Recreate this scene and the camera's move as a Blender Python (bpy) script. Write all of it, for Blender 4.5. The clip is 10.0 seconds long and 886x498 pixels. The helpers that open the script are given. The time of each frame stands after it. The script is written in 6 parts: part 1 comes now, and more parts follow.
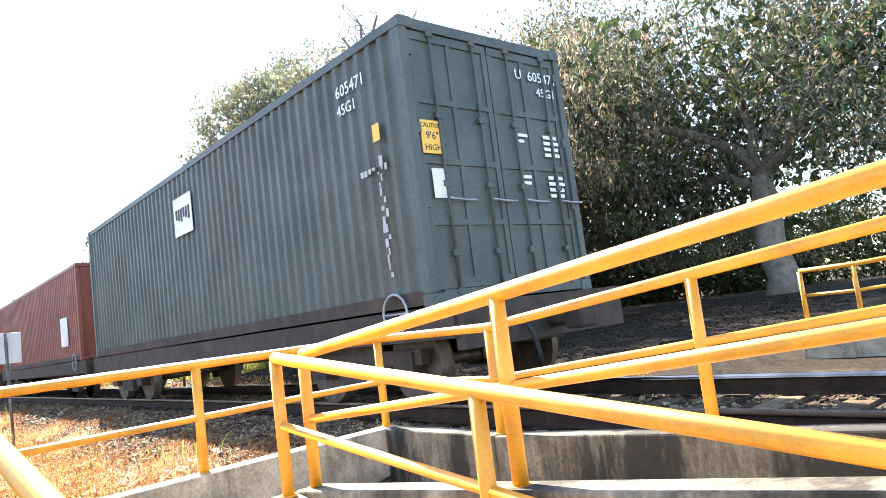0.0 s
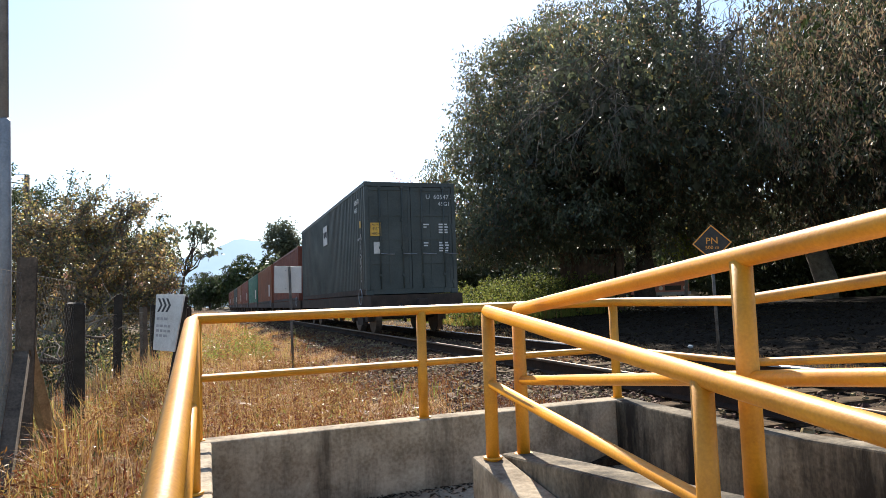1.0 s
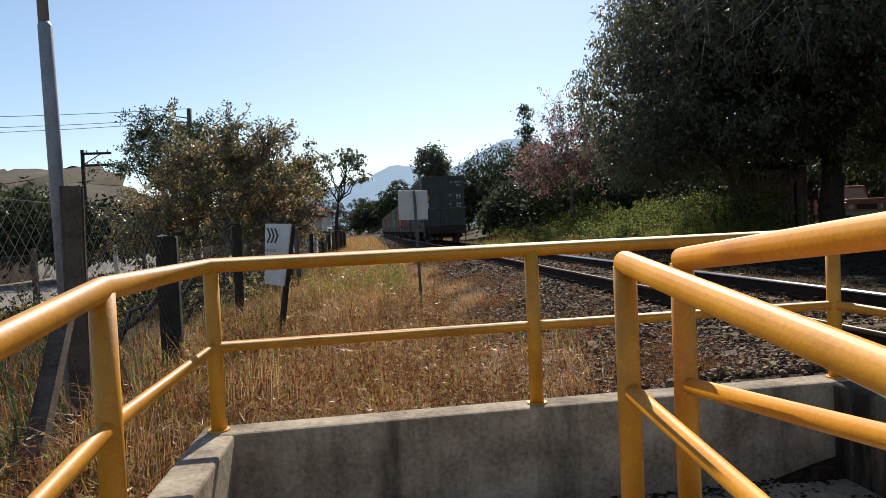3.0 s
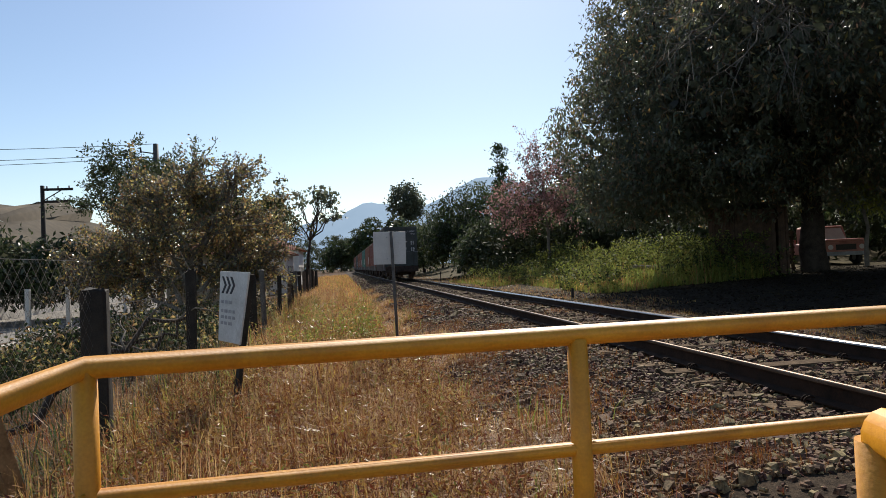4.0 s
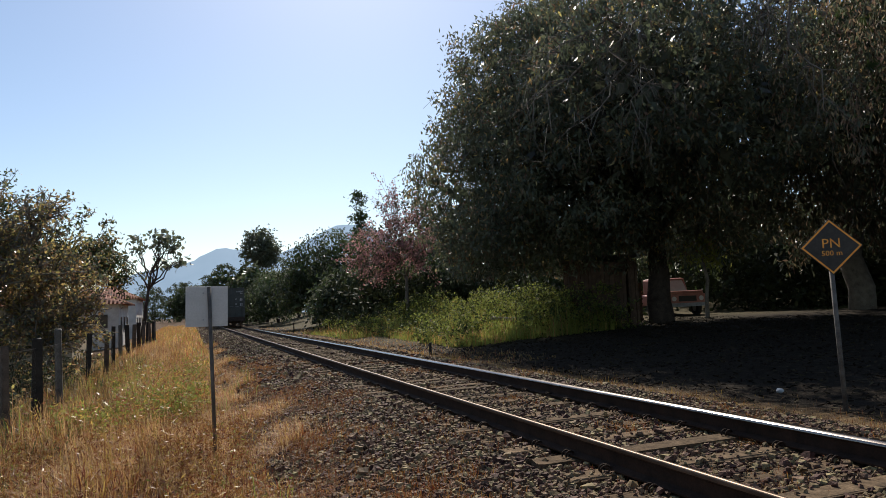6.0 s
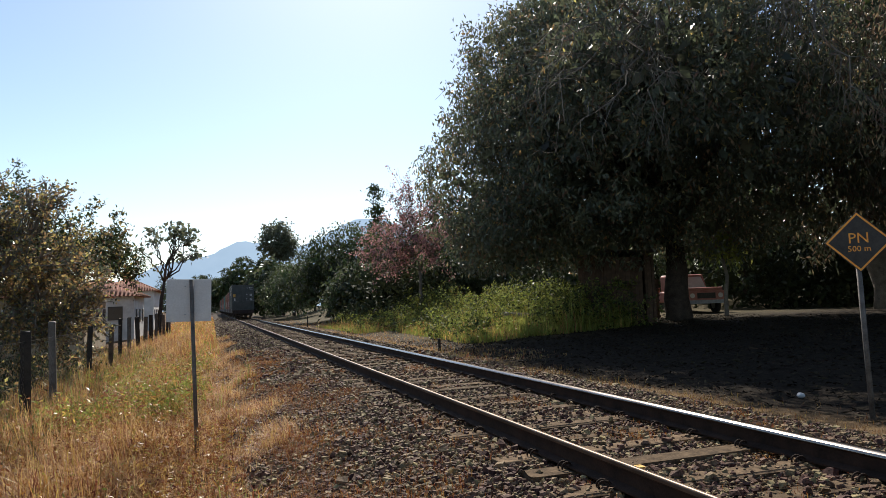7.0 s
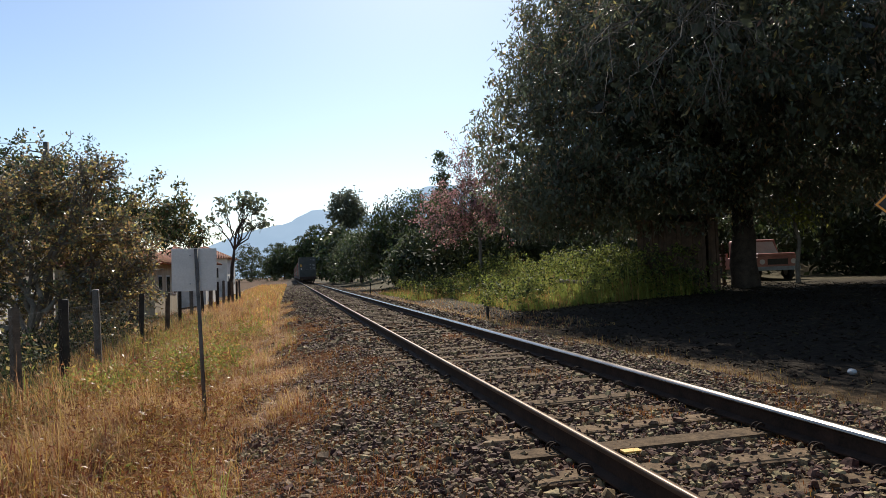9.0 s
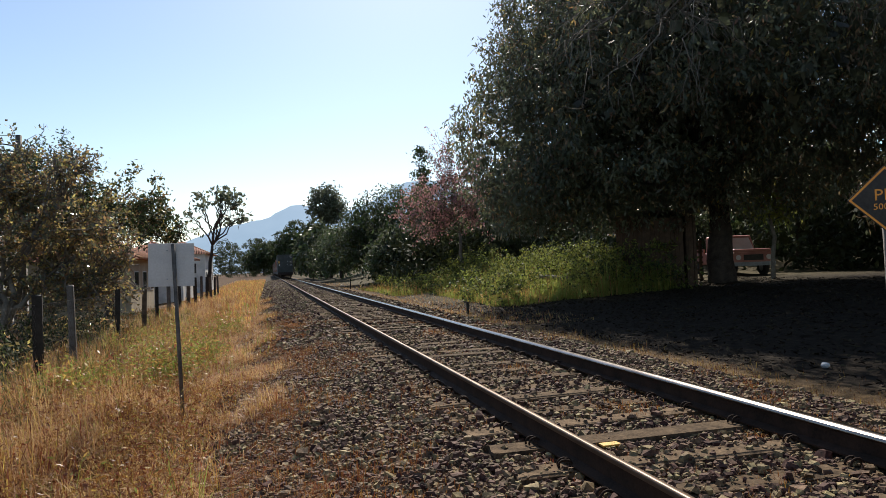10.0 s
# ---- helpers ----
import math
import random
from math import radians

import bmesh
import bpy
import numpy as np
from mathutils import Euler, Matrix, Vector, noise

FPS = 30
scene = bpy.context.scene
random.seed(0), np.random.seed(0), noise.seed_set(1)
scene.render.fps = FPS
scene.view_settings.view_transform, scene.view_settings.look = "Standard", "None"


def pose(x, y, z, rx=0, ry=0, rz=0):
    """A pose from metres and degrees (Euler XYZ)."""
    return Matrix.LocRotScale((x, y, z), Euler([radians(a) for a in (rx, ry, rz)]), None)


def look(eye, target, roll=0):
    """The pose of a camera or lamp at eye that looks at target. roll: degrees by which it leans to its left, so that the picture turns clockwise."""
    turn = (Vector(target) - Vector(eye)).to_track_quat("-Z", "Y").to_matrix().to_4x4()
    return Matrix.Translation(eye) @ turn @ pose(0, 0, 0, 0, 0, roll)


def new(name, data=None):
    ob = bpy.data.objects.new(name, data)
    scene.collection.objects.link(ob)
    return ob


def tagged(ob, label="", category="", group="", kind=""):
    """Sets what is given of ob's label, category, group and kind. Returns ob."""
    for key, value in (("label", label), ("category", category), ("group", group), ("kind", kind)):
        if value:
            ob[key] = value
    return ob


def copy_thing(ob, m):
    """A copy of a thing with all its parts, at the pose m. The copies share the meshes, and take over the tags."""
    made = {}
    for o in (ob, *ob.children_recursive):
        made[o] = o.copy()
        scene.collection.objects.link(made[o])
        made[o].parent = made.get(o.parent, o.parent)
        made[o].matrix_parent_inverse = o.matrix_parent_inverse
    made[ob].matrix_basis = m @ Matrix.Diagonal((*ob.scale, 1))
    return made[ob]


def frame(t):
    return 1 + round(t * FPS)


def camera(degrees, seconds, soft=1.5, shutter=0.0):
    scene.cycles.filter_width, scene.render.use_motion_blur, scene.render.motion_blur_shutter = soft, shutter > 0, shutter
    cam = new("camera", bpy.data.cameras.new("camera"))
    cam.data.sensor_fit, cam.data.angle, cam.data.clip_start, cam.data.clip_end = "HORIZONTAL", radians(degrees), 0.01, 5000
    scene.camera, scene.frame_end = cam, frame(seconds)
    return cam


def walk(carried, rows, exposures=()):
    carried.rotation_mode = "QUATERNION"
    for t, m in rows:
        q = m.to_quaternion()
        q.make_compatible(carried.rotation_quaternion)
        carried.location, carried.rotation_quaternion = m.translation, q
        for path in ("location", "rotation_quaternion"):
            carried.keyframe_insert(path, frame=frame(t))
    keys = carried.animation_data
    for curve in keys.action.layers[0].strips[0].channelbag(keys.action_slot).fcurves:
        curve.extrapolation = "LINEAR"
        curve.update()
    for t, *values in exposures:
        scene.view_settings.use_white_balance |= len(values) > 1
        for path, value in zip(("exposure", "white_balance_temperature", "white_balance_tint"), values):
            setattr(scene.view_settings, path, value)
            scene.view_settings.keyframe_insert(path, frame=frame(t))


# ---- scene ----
cam = camera(66.1, 10.0, soft=0.4)
PATH = [
    (0, (-4.481, -4.601, 1.021), (-3.175, -3.101, 1.226), -7.3),
    (0.5, (-4.306, -4.608, 1.039), (-3.29, -2.894, 1.217), -5.7),
    (1, (-4.142, -4.373, 1.0), (-3.489, -2.489, 1.147), -2.0),
    (1.5, (-4.018, -4.23, 0.988), (-3.456, -2.312, 1.041), -3.3),
    (2, (-3.78, -3.994, 0.982), (-3.368, -2.038, 0.907), -1.7),
    (2.2, (-3.726, -3.873, 0.996), (-3.428, -1.897, 0.935), -2.6),
    (3.3, (-3.549, -2.83, 1.076), (-3.349, -0.841, 1.016), -2.2),
    (3.5, (-3.551, -2.65, 1.105), (-3.358, -0.66, 1.066), -1.7),
    (4, (-3.549, -2.166, 1.161), (-3.251, -0.189, 1.206), -2.5),
    (4.5, (-3.419, -1.658, 1.209), (-2.957, 0.285, 1.305), -0.9),
    (5, (-3.339, -1.286, 1.261), (-2.863, 0.654, 1.378), -1.1),
    (5.5, (-3.344, -1.056, 1.273), (-2.768, 0.854, 1.421), -1.4),
    (6, (-3.042, -0.852, 1.303), (-2.345, 1.015, 1.47), -2.6),
    (7.5, (-2.342, -0.332, 1.311), (-1.797, 1.589, 1.426), -1.6),
    (8, (-1.935, -0.233, 1.282), (-1.518, 1.722, 1.342), -1.9),
    (8.5, (-1.899, -0.304, 1.304), (-1.457, 1.646, 1.372), -1.3),
    (9, (-1.888, -0.341, 1.31), (-1.445, 1.609, 1.373), -2.2),
    (9.5, (-1.89, -0.34, 1.307), (-1.423, 1.604, 1.362), -2.3),
    (10, (-1.888, -0.334, 1.305), (-1.389, 1.602, 1.353), -2.2),
]
walk(cam, [(t, look(eye, target, roll)) for t, eye, target, roll in PATH],
     exposures=[(0.0, 3.05), (0.3, 2.6), (0.6, 1.85), (1.0, 1.15), (1.5, 0.5), (2.2, 0.3), (3.5, 0.3), (4.2, 0.25), (5.0, 0.18), (6.2, 0.27), (7.3, 0.6), (7.6, 0.58), (8.2, 0.46), (10.0, 0.45)])

# ---- light ----
SUN_AZ, SUN_EL = radians(14.0), radians(41.0)
to_sun = Vector((math.sin(SUN_AZ) * math.cos(SUN_EL), math.cos(SUN_AZ) * math.cos(SUN_EL), math.sin(SUN_EL)))
world = bpy.data.worlds.new("sky")
scene.world = world
world.use_nodes = True
wn = world.node_tree.nodes
sky = wn.new("ShaderNodeTexSky")
sky.sky_type, sky.sun_disc = "NISHITA", False
sky.sun_elevation, sky.sun_rotation = SUN_EL, SUN_AZ
sky.air_density, sky.dust_density, sky.ozone_density = 1.0, 0.42, 1.7
wn["Background"].inputs["Strength"].default_value = 0.105
world.node_tree.links.new(sky.outputs[0], wn["Background"].inputs["Color"])
sun_data = bpy.data.lights.new("sun", "SUN")
sun_data.energy, sun_data.angle, sun_data.color = 4.8, radians(0.53), (1.0, 0.93, 0.82)
sun = new("sun", sun_data)
sun.matrix_world = look(to_sun * 80, (0, 0, 0))


# ---- materials ----
def material(name, dark, light, scale=6.0, rough=0.8, bump=0.2, metal=0.0, fine=60.0, stain=None, stain_amount=0.5,
             spread=0.0, translucent=0.0, distance=0.01, streak=1.0, gloss=0.3, stain_from=0.5):
    """A surface with colour varied at two scales, fine relief, and shapes of stain."""
    m = bpy.data.materials.new(name)
    m.use_nodes = True
    n, link = m.node_tree.nodes, m.node_tree.links.new
    p = n["Principled BSDF"]
    where = n.new("ShaderNodeTexCoord").outputs["Object"]
    big = n.new("ShaderNodeTexNoise")
    big.inputs["Scale"].default_value, big.inputs["Detail"].default_value = scale, 6
    small = n.new("ShaderNodeTexNoise")
    small.inputs["Scale"].default_value, small.inputs["Detail"].default_value = fine, 4
    link(where, big.inputs["Vector"]), link(where, small.inputs["Vector"])
    mix = n.new("ShaderNodeMath")
    mix.operation = "MULTIPLY_ADD"
    link(small.outputs["Fac"], mix.inputs[0])
    mix.inputs[1].default_value = 0.6
    half = n.new("ShaderNodeMath")
    half.operation = "MULTIPLY"
    half.inputs[1].default_value = 0.9
    link(big.outputs["Fac"], half.inputs[0]), link(half.outputs[0], mix.inputs[2])
    ramp = n.new("ShaderNodeValToRGB")
    ramp.color_ramp.elements[0].position, ramp.color_ramp.elements[1].position = 0.5, 0.98
    ramp.color_ramp.elements[0].color, ramp.color_ramp.elements[1].color = (*dark, 1), (*light, 1)
    link(mix.outputs[0], ramp.inputs["Fac"])
    colour = ramp.outputs["Color"]
    if spread:
        info, hsv = n.new("ShaderNodeObjectInfo"), n.new("ShaderNodeHueSaturation")
        geo, add = n.new("ShaderNodeNewGeometry"), n.new("ShaderNodeMath")
        add.operation = "ADD"
        link(info.outputs["Random"], add.inputs[0]), link(geo.outputs["Random Per Island"], add.inputs[1])
        rng = n.new("ShaderNodeMapRange")
        rng.inputs["From Max"].default_value = 2.0
        rng.inputs["To Min"].default_value, rng.inputs["To Max"].default_value = 1 - spread, 1 + spread
        link(add.outputs[0], rng.inputs["Value"]), link(rng.outputs[0], hsv.inputs["Value"])
        hue = n.new("ShaderNodeMapRange")
        hue.inputs["To Min"].default_value, hue.inputs["To Max"].default_value = 0.5 - spread * 0.05, 0.5 + spread * 0.05
        link(geo.outputs["Random Per Island"], hue.inputs["Value"]), link(hue.outputs[0], hsv.inputs["Hue"])
        link(colour, hsv.inputs["Color"])
        colour = hsv.outputs["Color"]
    if stain:
        marks, cut, blend = n.new("ShaderNodeTexNoise"), n.new("ShaderNodeValToRGB"), n.new("ShaderNodeMix")
        marks.inputs["Scale"].default_value, marks.inputs["Detail"].default_value = scale * 0.45, 9
        marks.inputs["Roughness"].default_value = 0.72
        stretch = n.new("ShaderNodeMapping")
        stretch.inputs["Scale"].default_value = (1, 1, streak)
        link(where, stretch.inputs["Vector"]), link(stretch.outputs[0], marks.inputs["Vector"])
        cut.color_ramp.elements[0].position, cut.color_ramp.elements[1].position = stain_from, stain_from + 0.18
        link(marks.outputs["Fac"], cut.inputs["Fac"])
        amount = n.new("ShaderNodeMath")
        amount.operation = "MULTIPLY"
        amount.inputs[1].default_value = stain_amount
        link(cut.outputs["Color"], amount.inputs[0])
        blend.data_type = "RGBA"
        link(amount.outputs[0], blend.inputs["Factor"]), link(colour, blend.inputs["A"])
        blend.inputs["B"].default_value = (*stain, 1)
        colour = blend.outputs["Result"]
    link(colour, p.inputs["Base Color"])
    p.inputs["Roughness"].default_value, p.inputs["Metallic"].default_value = rough, metal
    p.inputs["Specular IOR Level"].default_value = gloss
    if bump:
        b = n.new("ShaderNodeBump")
        b.inputs["Strength"].default_value, b.inputs["Distance"].default_value = bump, distance
        link(mix.outputs[0], b.inputs["Height"]), link(b.outputs["Normal"], p.inputs["Normal"])
    if translucent:
        t, add = n.new("ShaderNodeBsdfTranslucent"), n.new("ShaderNodeMixShader")
        add.inputs["Fac"].default_value = translucent
        link(colour, t.inputs["Color"])
        link(p.outputs[0], add.inputs[1]), link(t.outputs[0], add.inputs[2])
        link(add.outputs[0], n["Material Output"].inputs["Surface"])
    return m


YELLOW = material("yellow_paint", (0.53, 0.205, 0.009), (0.72, 0.325, 0.02), 5, 0.5, 0.1, stain=(0.24, 0.085, 0.015), stain_amount=0.5, fine=120, gloss=0.5)
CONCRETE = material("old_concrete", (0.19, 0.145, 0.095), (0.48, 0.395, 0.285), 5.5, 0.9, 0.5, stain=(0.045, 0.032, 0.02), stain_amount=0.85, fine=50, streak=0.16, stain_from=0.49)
FLOOR_CONCRETE = material("trodden_concrete", (0.26, 0.20, 0.14), (0.52, 0.43, 0.31), 2.5, 0.9, 0.5, stain=(0.09, 0.065, 0.04), stain_amount=0.7, fine=50, stain_from=0.5)
# Black mould streaks on a base darkened for the rising flight's shade.
MOULDY_SHADED = material("mouldy_shaded_concrete", (0.10, 0.077, 0.05), (0.31, 0.255, 0.18), 5.0, 0.9, 0.5, stain=(0.02, 0.016, 0.011), stain_amount=0.95, fine=50, streak=0.2, stain_from=0.38)
POST_CONCRETE = material("post_concrete", (0.05, 0.038, 0.03), (0.16, 0.122, 0.09), 6, 0.95, 0.6, stain=(0.03, 0.024, 0.018), stain_amount=0.7)
BRACE = material("brace_wood", (0.16, 0.09, 0.04), (0.36, 0.22, 0.1), 9, 0.9, 0.4)
TAR_WOOD = material("tarred_wood", (0.012, 0.01, 0.009), (0.05, 0.04, 0.03), 8, 0.85, 0.6, fine=90)
RAIL_STEEL = material("rail_steel", (0.014, 0.009, 0.006), (0.05, 0.027, 0.017), 6, 0.85, 0.3, metal=0.0, gloss=0.15)
RAIL_HEAD = material("rail_head", (0.11, 0.085, 0.07), (0.30, 0.265, 0.24), 4, 0.19, 0.05, metal=1.0, fine=200)
RAIL_DULL = material("dull_rail_head", (0.06, 0.04, 0.028), (0.16, 0.11, 0.08), 4, 0.48, 0.05, metal=1.0, fine=200)
SLEEPER = material("sleeper_wood", (0.034, 0.021, 0.013), (0.185, 0.12, 0.075), 9, 0.95, 0.9, spread=0.7, fine=45, stain=(0.03, 0.022, 0.016), stain_amount=0.7, gloss=0.1)
STONE = material("ballast_stone", (0.031, 0.018, 0.011), (0.385, 0.243, 0.147), 14, 0.75, 0.4, spread=0.9, gloss=0.12)
GALVANISED = material("galvanised", (0.19, 0.20, 0.215), (0.32, 0.335, 0.355), 8, 0.5, 0.1, metal=0.3)
SIGN_BACK = material("sign_plate_back", (0.42, 0.41, 0.40), (0.56, 0.55, 0.53), 5, 0.5, 0.05, metal=0.15, stain=(0.3, 0.28, 0.26), stain_amount=0.4)
SIGN_POST = material("sign_post", (0.06, 0.05, 0.042), (0.16, 0.14, 0.12), 9, 0.7, 0.3, metal=0.2)
WHITE_BOARD = material("white_board", (0.50, 0.48, 0.44), (0.72, 0.70, 0.66), 4, 0.7, 0.1, stain=(0.25, 0.2, 0.15), stain_amount=0.5)
INK = material("dark_ink", (0.03, 0.03, 0.035), (0.07, 0.07, 0.075), 20, 0.8, 0)
FADED_INK = material("faded_ink", (0.28, 0.27, 0.27), (0.42, 0.4, 0.39), 20, 0.8, 0)
SIGN_BLACK = material("sign_black", (0.02, 0.017, 0.014), (0.05, 0.042, 0.035), 8, 0.5, 0.05)
SIGN_ORANGE = material("sign_orange", (0.75, 0.26, 0.03), (0.9, 0.40, 0.07), 10, 0.5, 0)
WHITE_INK = material("white_ink", (0.5, 0.5, 0.5), (0.75, 0.75, 0.74), 18, 0.7, 0)
STICKER_YELLOW = material("yellow_sticker", (0.6, 0.33, 0.05), (0.75, 0.45, 0.09), 12, 0.6, 0)
TEAL = material("container_grey_green", (0.042, 0.05, 0.047), (0.085, 0.094, 0.086), 1.4, 0.6, 0.12, stain=(0.09, 0.06, 0.04), stain_amount=0.35, fine=30, streak=0.3)
RED = material("container_red", (0.13, 0.035, 0.025), (0.24, 0.075, 0.05), 1.4, 0.6, 0.12, stain=(0.08, 0.05, 0.04), stain_amount=0.5, fine=30)
RUST = material("container_rust", (0.16, 0.06, 0.03), (0.27, 0.11, 0.06), 1.4, 0.65, 0.12, stain=(0.08, 0.05, 0.04), stain_amount=0.5, fine=30)
GREEN = material("container_green", (0.03, 0.11, 0.085), (0.06, 0.2, 0.15), 1.4, 0.6, 0.12, stain=(0.07, 0.06, 0.05), stain_amount=0.4, fine=30)
WAGON = material("wagon_steel", (0.02, 0.016, 0.013), (0.07, 0.05, 0.04), 4, 0.8, 0.3, metal=0.2, stain=(0.1, 0.05, 0.03), stain_amount=0.4)
WHEEL = material("wheel_steel", (0.05, 0.04, 0.035), (0.14, 0.11, 0.09), 8, 0.55, 0.2, metal=0.7)
LEAF_DARK = material("mango_leaf", (0.05, 0.06, 0.036), (0.135, 0.145, 0.085), 0.7, 0.4, 0, spread=0.6, translucent=0.42, gloss=0.5)
LEAF_MID = material("green_leaf", (0.035, 0.052, 0.018), (0.09, 0.115, 0.045), 0.5, 0.65, 0, spread=0.5, translucent=0.3, gloss=0.2)
LEAF_DRY = material("yellowing_leaf", (0.12, 0.088, 0.034), (0.46, 0.32, 0.125), 0.9, 0.28, 0, spread=0.8, translucent=0.6, gloss=0.8)
LEAF_BROWN = material("hanging_dry_leaf", (0.10, 0.073, 0.045), (0.28, 0.20, 0.125), 0.9, 0.6, 0, spread=0.6, translucent=0.45, gloss=0.3)
# Darker copy of the leaf colours, deep shade painted in.
LEAF_SHADE = material("shade_darkened_leaf", (0.018, 0.024, 0.011), (0.055, 0.062, 0.028), 0.5, 0.7, 0, spread=0.5, translucent=0.12, gloss=0.1)
BLOSSOM = material("pink_blossom", (0.36, 0.15, 0.15), (0.66, 0.36, 0.34), 0.9, 0.6, 0, spread=0.5, translucent=0.4, gloss=0.2)
BARK = material("bark", (0.022, 0.016, 0.012), (0.075, 0.056, 0.042), 5, 0.95, 0.7, fine=30)
PALE_BARK = material("pale_bark", (0.09, 0.075, 0.06), (0.23, 0.195, 0.155), 5, 0.9, 0.5, fine=30)
STRAW = material("dry_grass", (0.145, 0.05, 0.013), (0.63, 0.335, 0.122), 1.4, 0.42, 0, spread=0.95, translucent=0.35, gloss=0.45)
PALE_STRAW = material("pale_seed_grass", (0.28, 0.145, 0.06), (0.65, 0.42, 0.205), 0.8, 0.5, 0, spread=0.5, translucent=0.45, gloss=0.3)
GRASS = material("green_grass", (0.12, 0.14, 0.026), (0.34, 0.36, 0.09), 0.5, 0.6, 0, spread=0.5, translucent=0.5, gloss=0.2)
DEBRIS = material("dead_grass_bits", (0.125, 0.04, 0.013), (0.43, 0.18, 0.06), 0.8, 0.7, 0, spread=0.6, translucent=0.35, gloss=0.2)
# Dead leaf brown, darkened to carry the shade under the crowns.
SHADED_LITTER = material("shade_darkened_litter", (0.015, 0.010, 0.006), (0.07, 0.048, 0.03), 0.9, 0.9, 0, spread=0.7, gloss=0.08)
WIRE = material("fence_wire", (0.12, 0.11, 0.1), (0.25, 0.23, 0.21), 20, 0.6, 0, metal=0.5)
BOARDS = material("weathered_boards", (0.04, 0.023, 0.016), (0.115, 0.066, 0.046), 5, 0.9, 0.5, spread=0.35)
TILE = material("roof_tile", (0.20, 0.08, 0.045), (0.40, 0.19, 0.11), 4, 0.85, 0.3, spread=0.45)
PLASTER = material("white_plaster", (0.48, 0.45, 0.40), (0.68, 0.65, 0.6), 1.5, 0.9, 0.15, stain=(0.3, 0.26, 0.21), stain_amount=0.6)
OCHRE = material("ochre_plaster", (0.28, 0.22, 0.14), (0.46, 0.38, 0.26), 1.5, 0.9, 0.15)
ROAD = material("pale_road", (0.16, 0.145, 0.125), (0.28, 0.255, 0.22), 1.2, 0.95, 0.3)
TRUCK_RED = material("truck_red", (0.30, 0.10, 0.075), (0.50, 0.22, 0.17), 3, 0.45, 0.05, stain=(0.2, 0.12, 0.08), stain_amount=0.4)
TRUCK_WHITE = material("truck_white", (0.5, 0.45, 0.42), (0.7, 0.65, 0.62), 3, 0.45, 0.05)
GLASS = material("dark_window", (0.02, 0.022, 0.025), (0.04, 0.042, 0.045), 2, 0.08, 0)
RUBBER = material("rubber", (0.012, 0.012, 0.012), (0.03, 0.03, 0.03), 9, 0.8, 0.2)


def ground_material():
    """Earth and straw, crushed stone along the track, leaf litter darkened for tree shade to the east of it."""
    m = bpy.data.materials.new("ground_earth")
    m.use_nodes = True
    n, link = m.node_tree.nodes, m.node_tree.links.new
    p = n["Principled BSDF"]
    geo, sep = n.new("ShaderNodeNewGeometry"), n.new("ShaderNodeSeparateXYZ")
    link(geo.outputs["Position"], sep.inputs[0])

    def tex(scale, detail=6, rough=0.6):
        t = n.new("ShaderNodeTexNoise")
        t.inputs["Scale"].default_value, t.inputs["Detail"].default_value, t.inputs["Roughness"].default_value = scale, detail, rough
        link(geo.outputs["Position"], t.inputs["Vector"])
        return t.outputs["Fac"]

    def ramp(fac, *stops):
        r = n.new("ShaderNodeValToRGB")
        while len(r.color_ramp.elements) < len(stops):
            r.color_ramp.elements.new(0.5)
        for e, (at, c) in zip(r.color_ramp.elements, stops):
            e.position, e.color = at, (*c, 1)
        link(fac, r.inputs["Fac"])
        return r.outputs["Color"]

    def mix(fac, a, b):
        x = n.new("ShaderNodeMix")
        x.data_type = "RGBA"
        link(fac, x.inputs["Factor"]), link(a, x.inputs["A"]), link(b, x.inputs["B"])
        return x.outputs["Result"]

    def step(value, lo, hi, wobble):
        a = n.new("ShaderNodeMath")
        a.operation = "MULTIPLY_ADD"
        link(tex(1.3, 5), a.inputs[0])
        a.inputs[1].default_value = wobble
        link(value, a.inputs[2])
        r = n.new("ShaderNodeMapRange")
        r.inputs["From Min"].default_value, r.inputs["From Max"].default_value = lo + wobble / 2, hi + wobble / 2
        link(a.outputs[0], r.inputs["Value"])
        return r.outputs[0]

    straw = ramp(tex(3, 9, 0.75), (0.3, (0.03, 0.016, 0.008)), (0.5, (0.08, 0.042, 0.018)), (0.75, (0.17, 0.10, 0.045)))
    stone = ramp(tex(26, 5, 0.8), (0.3, (0.015, 0.01, 0.007)), (0.5, (0.05, 0.035, 0.023)), (0.75, (0.13, 0.092, 0.06)))
    # Litter earth with the tree shade put into its colour.
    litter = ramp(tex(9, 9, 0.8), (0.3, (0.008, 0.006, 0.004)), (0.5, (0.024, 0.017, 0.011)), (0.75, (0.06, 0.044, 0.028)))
    green = ramp(tex(2, 9, 0.7), (0.3, (0.035, 0.03, 0.012)), (0.6, (0.09, 0.07, 0.035)), (0.8, (0.16, 0.11, 0.06)))
    colour = mix(step(sep.outputs["X"], -2.75, -2.2, 0.9), straw, stone)
    verge = ramp(tex(5, 9, 0.75), (0.3, (0.045, 0.027, 0.013)), (0.5, (0.12, 0.075, 0.037)), (0.75, (0.23, 0.15, 0.075)))
    colour = mix(step(sep.outputs["X"], 3.0, 3.3, 0.5), colour, verge)
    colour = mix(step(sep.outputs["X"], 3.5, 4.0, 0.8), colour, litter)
    far = n.new("ShaderNodeMath")
    far.operation = "MULTIPLY"
    link(step(sep.outputs["Y"], 18, 24, 4), far.inputs[0]), link(step(sep.outputs["X"], 4.0, 5.5, 1), far.inputs[1])
    colour = mix(far.outputs[0], colour, green)
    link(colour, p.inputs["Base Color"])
    p.inputs["Roughness"].default_value, p.inputs["Specular IOR Level"].default_value = 0.95, 0.1
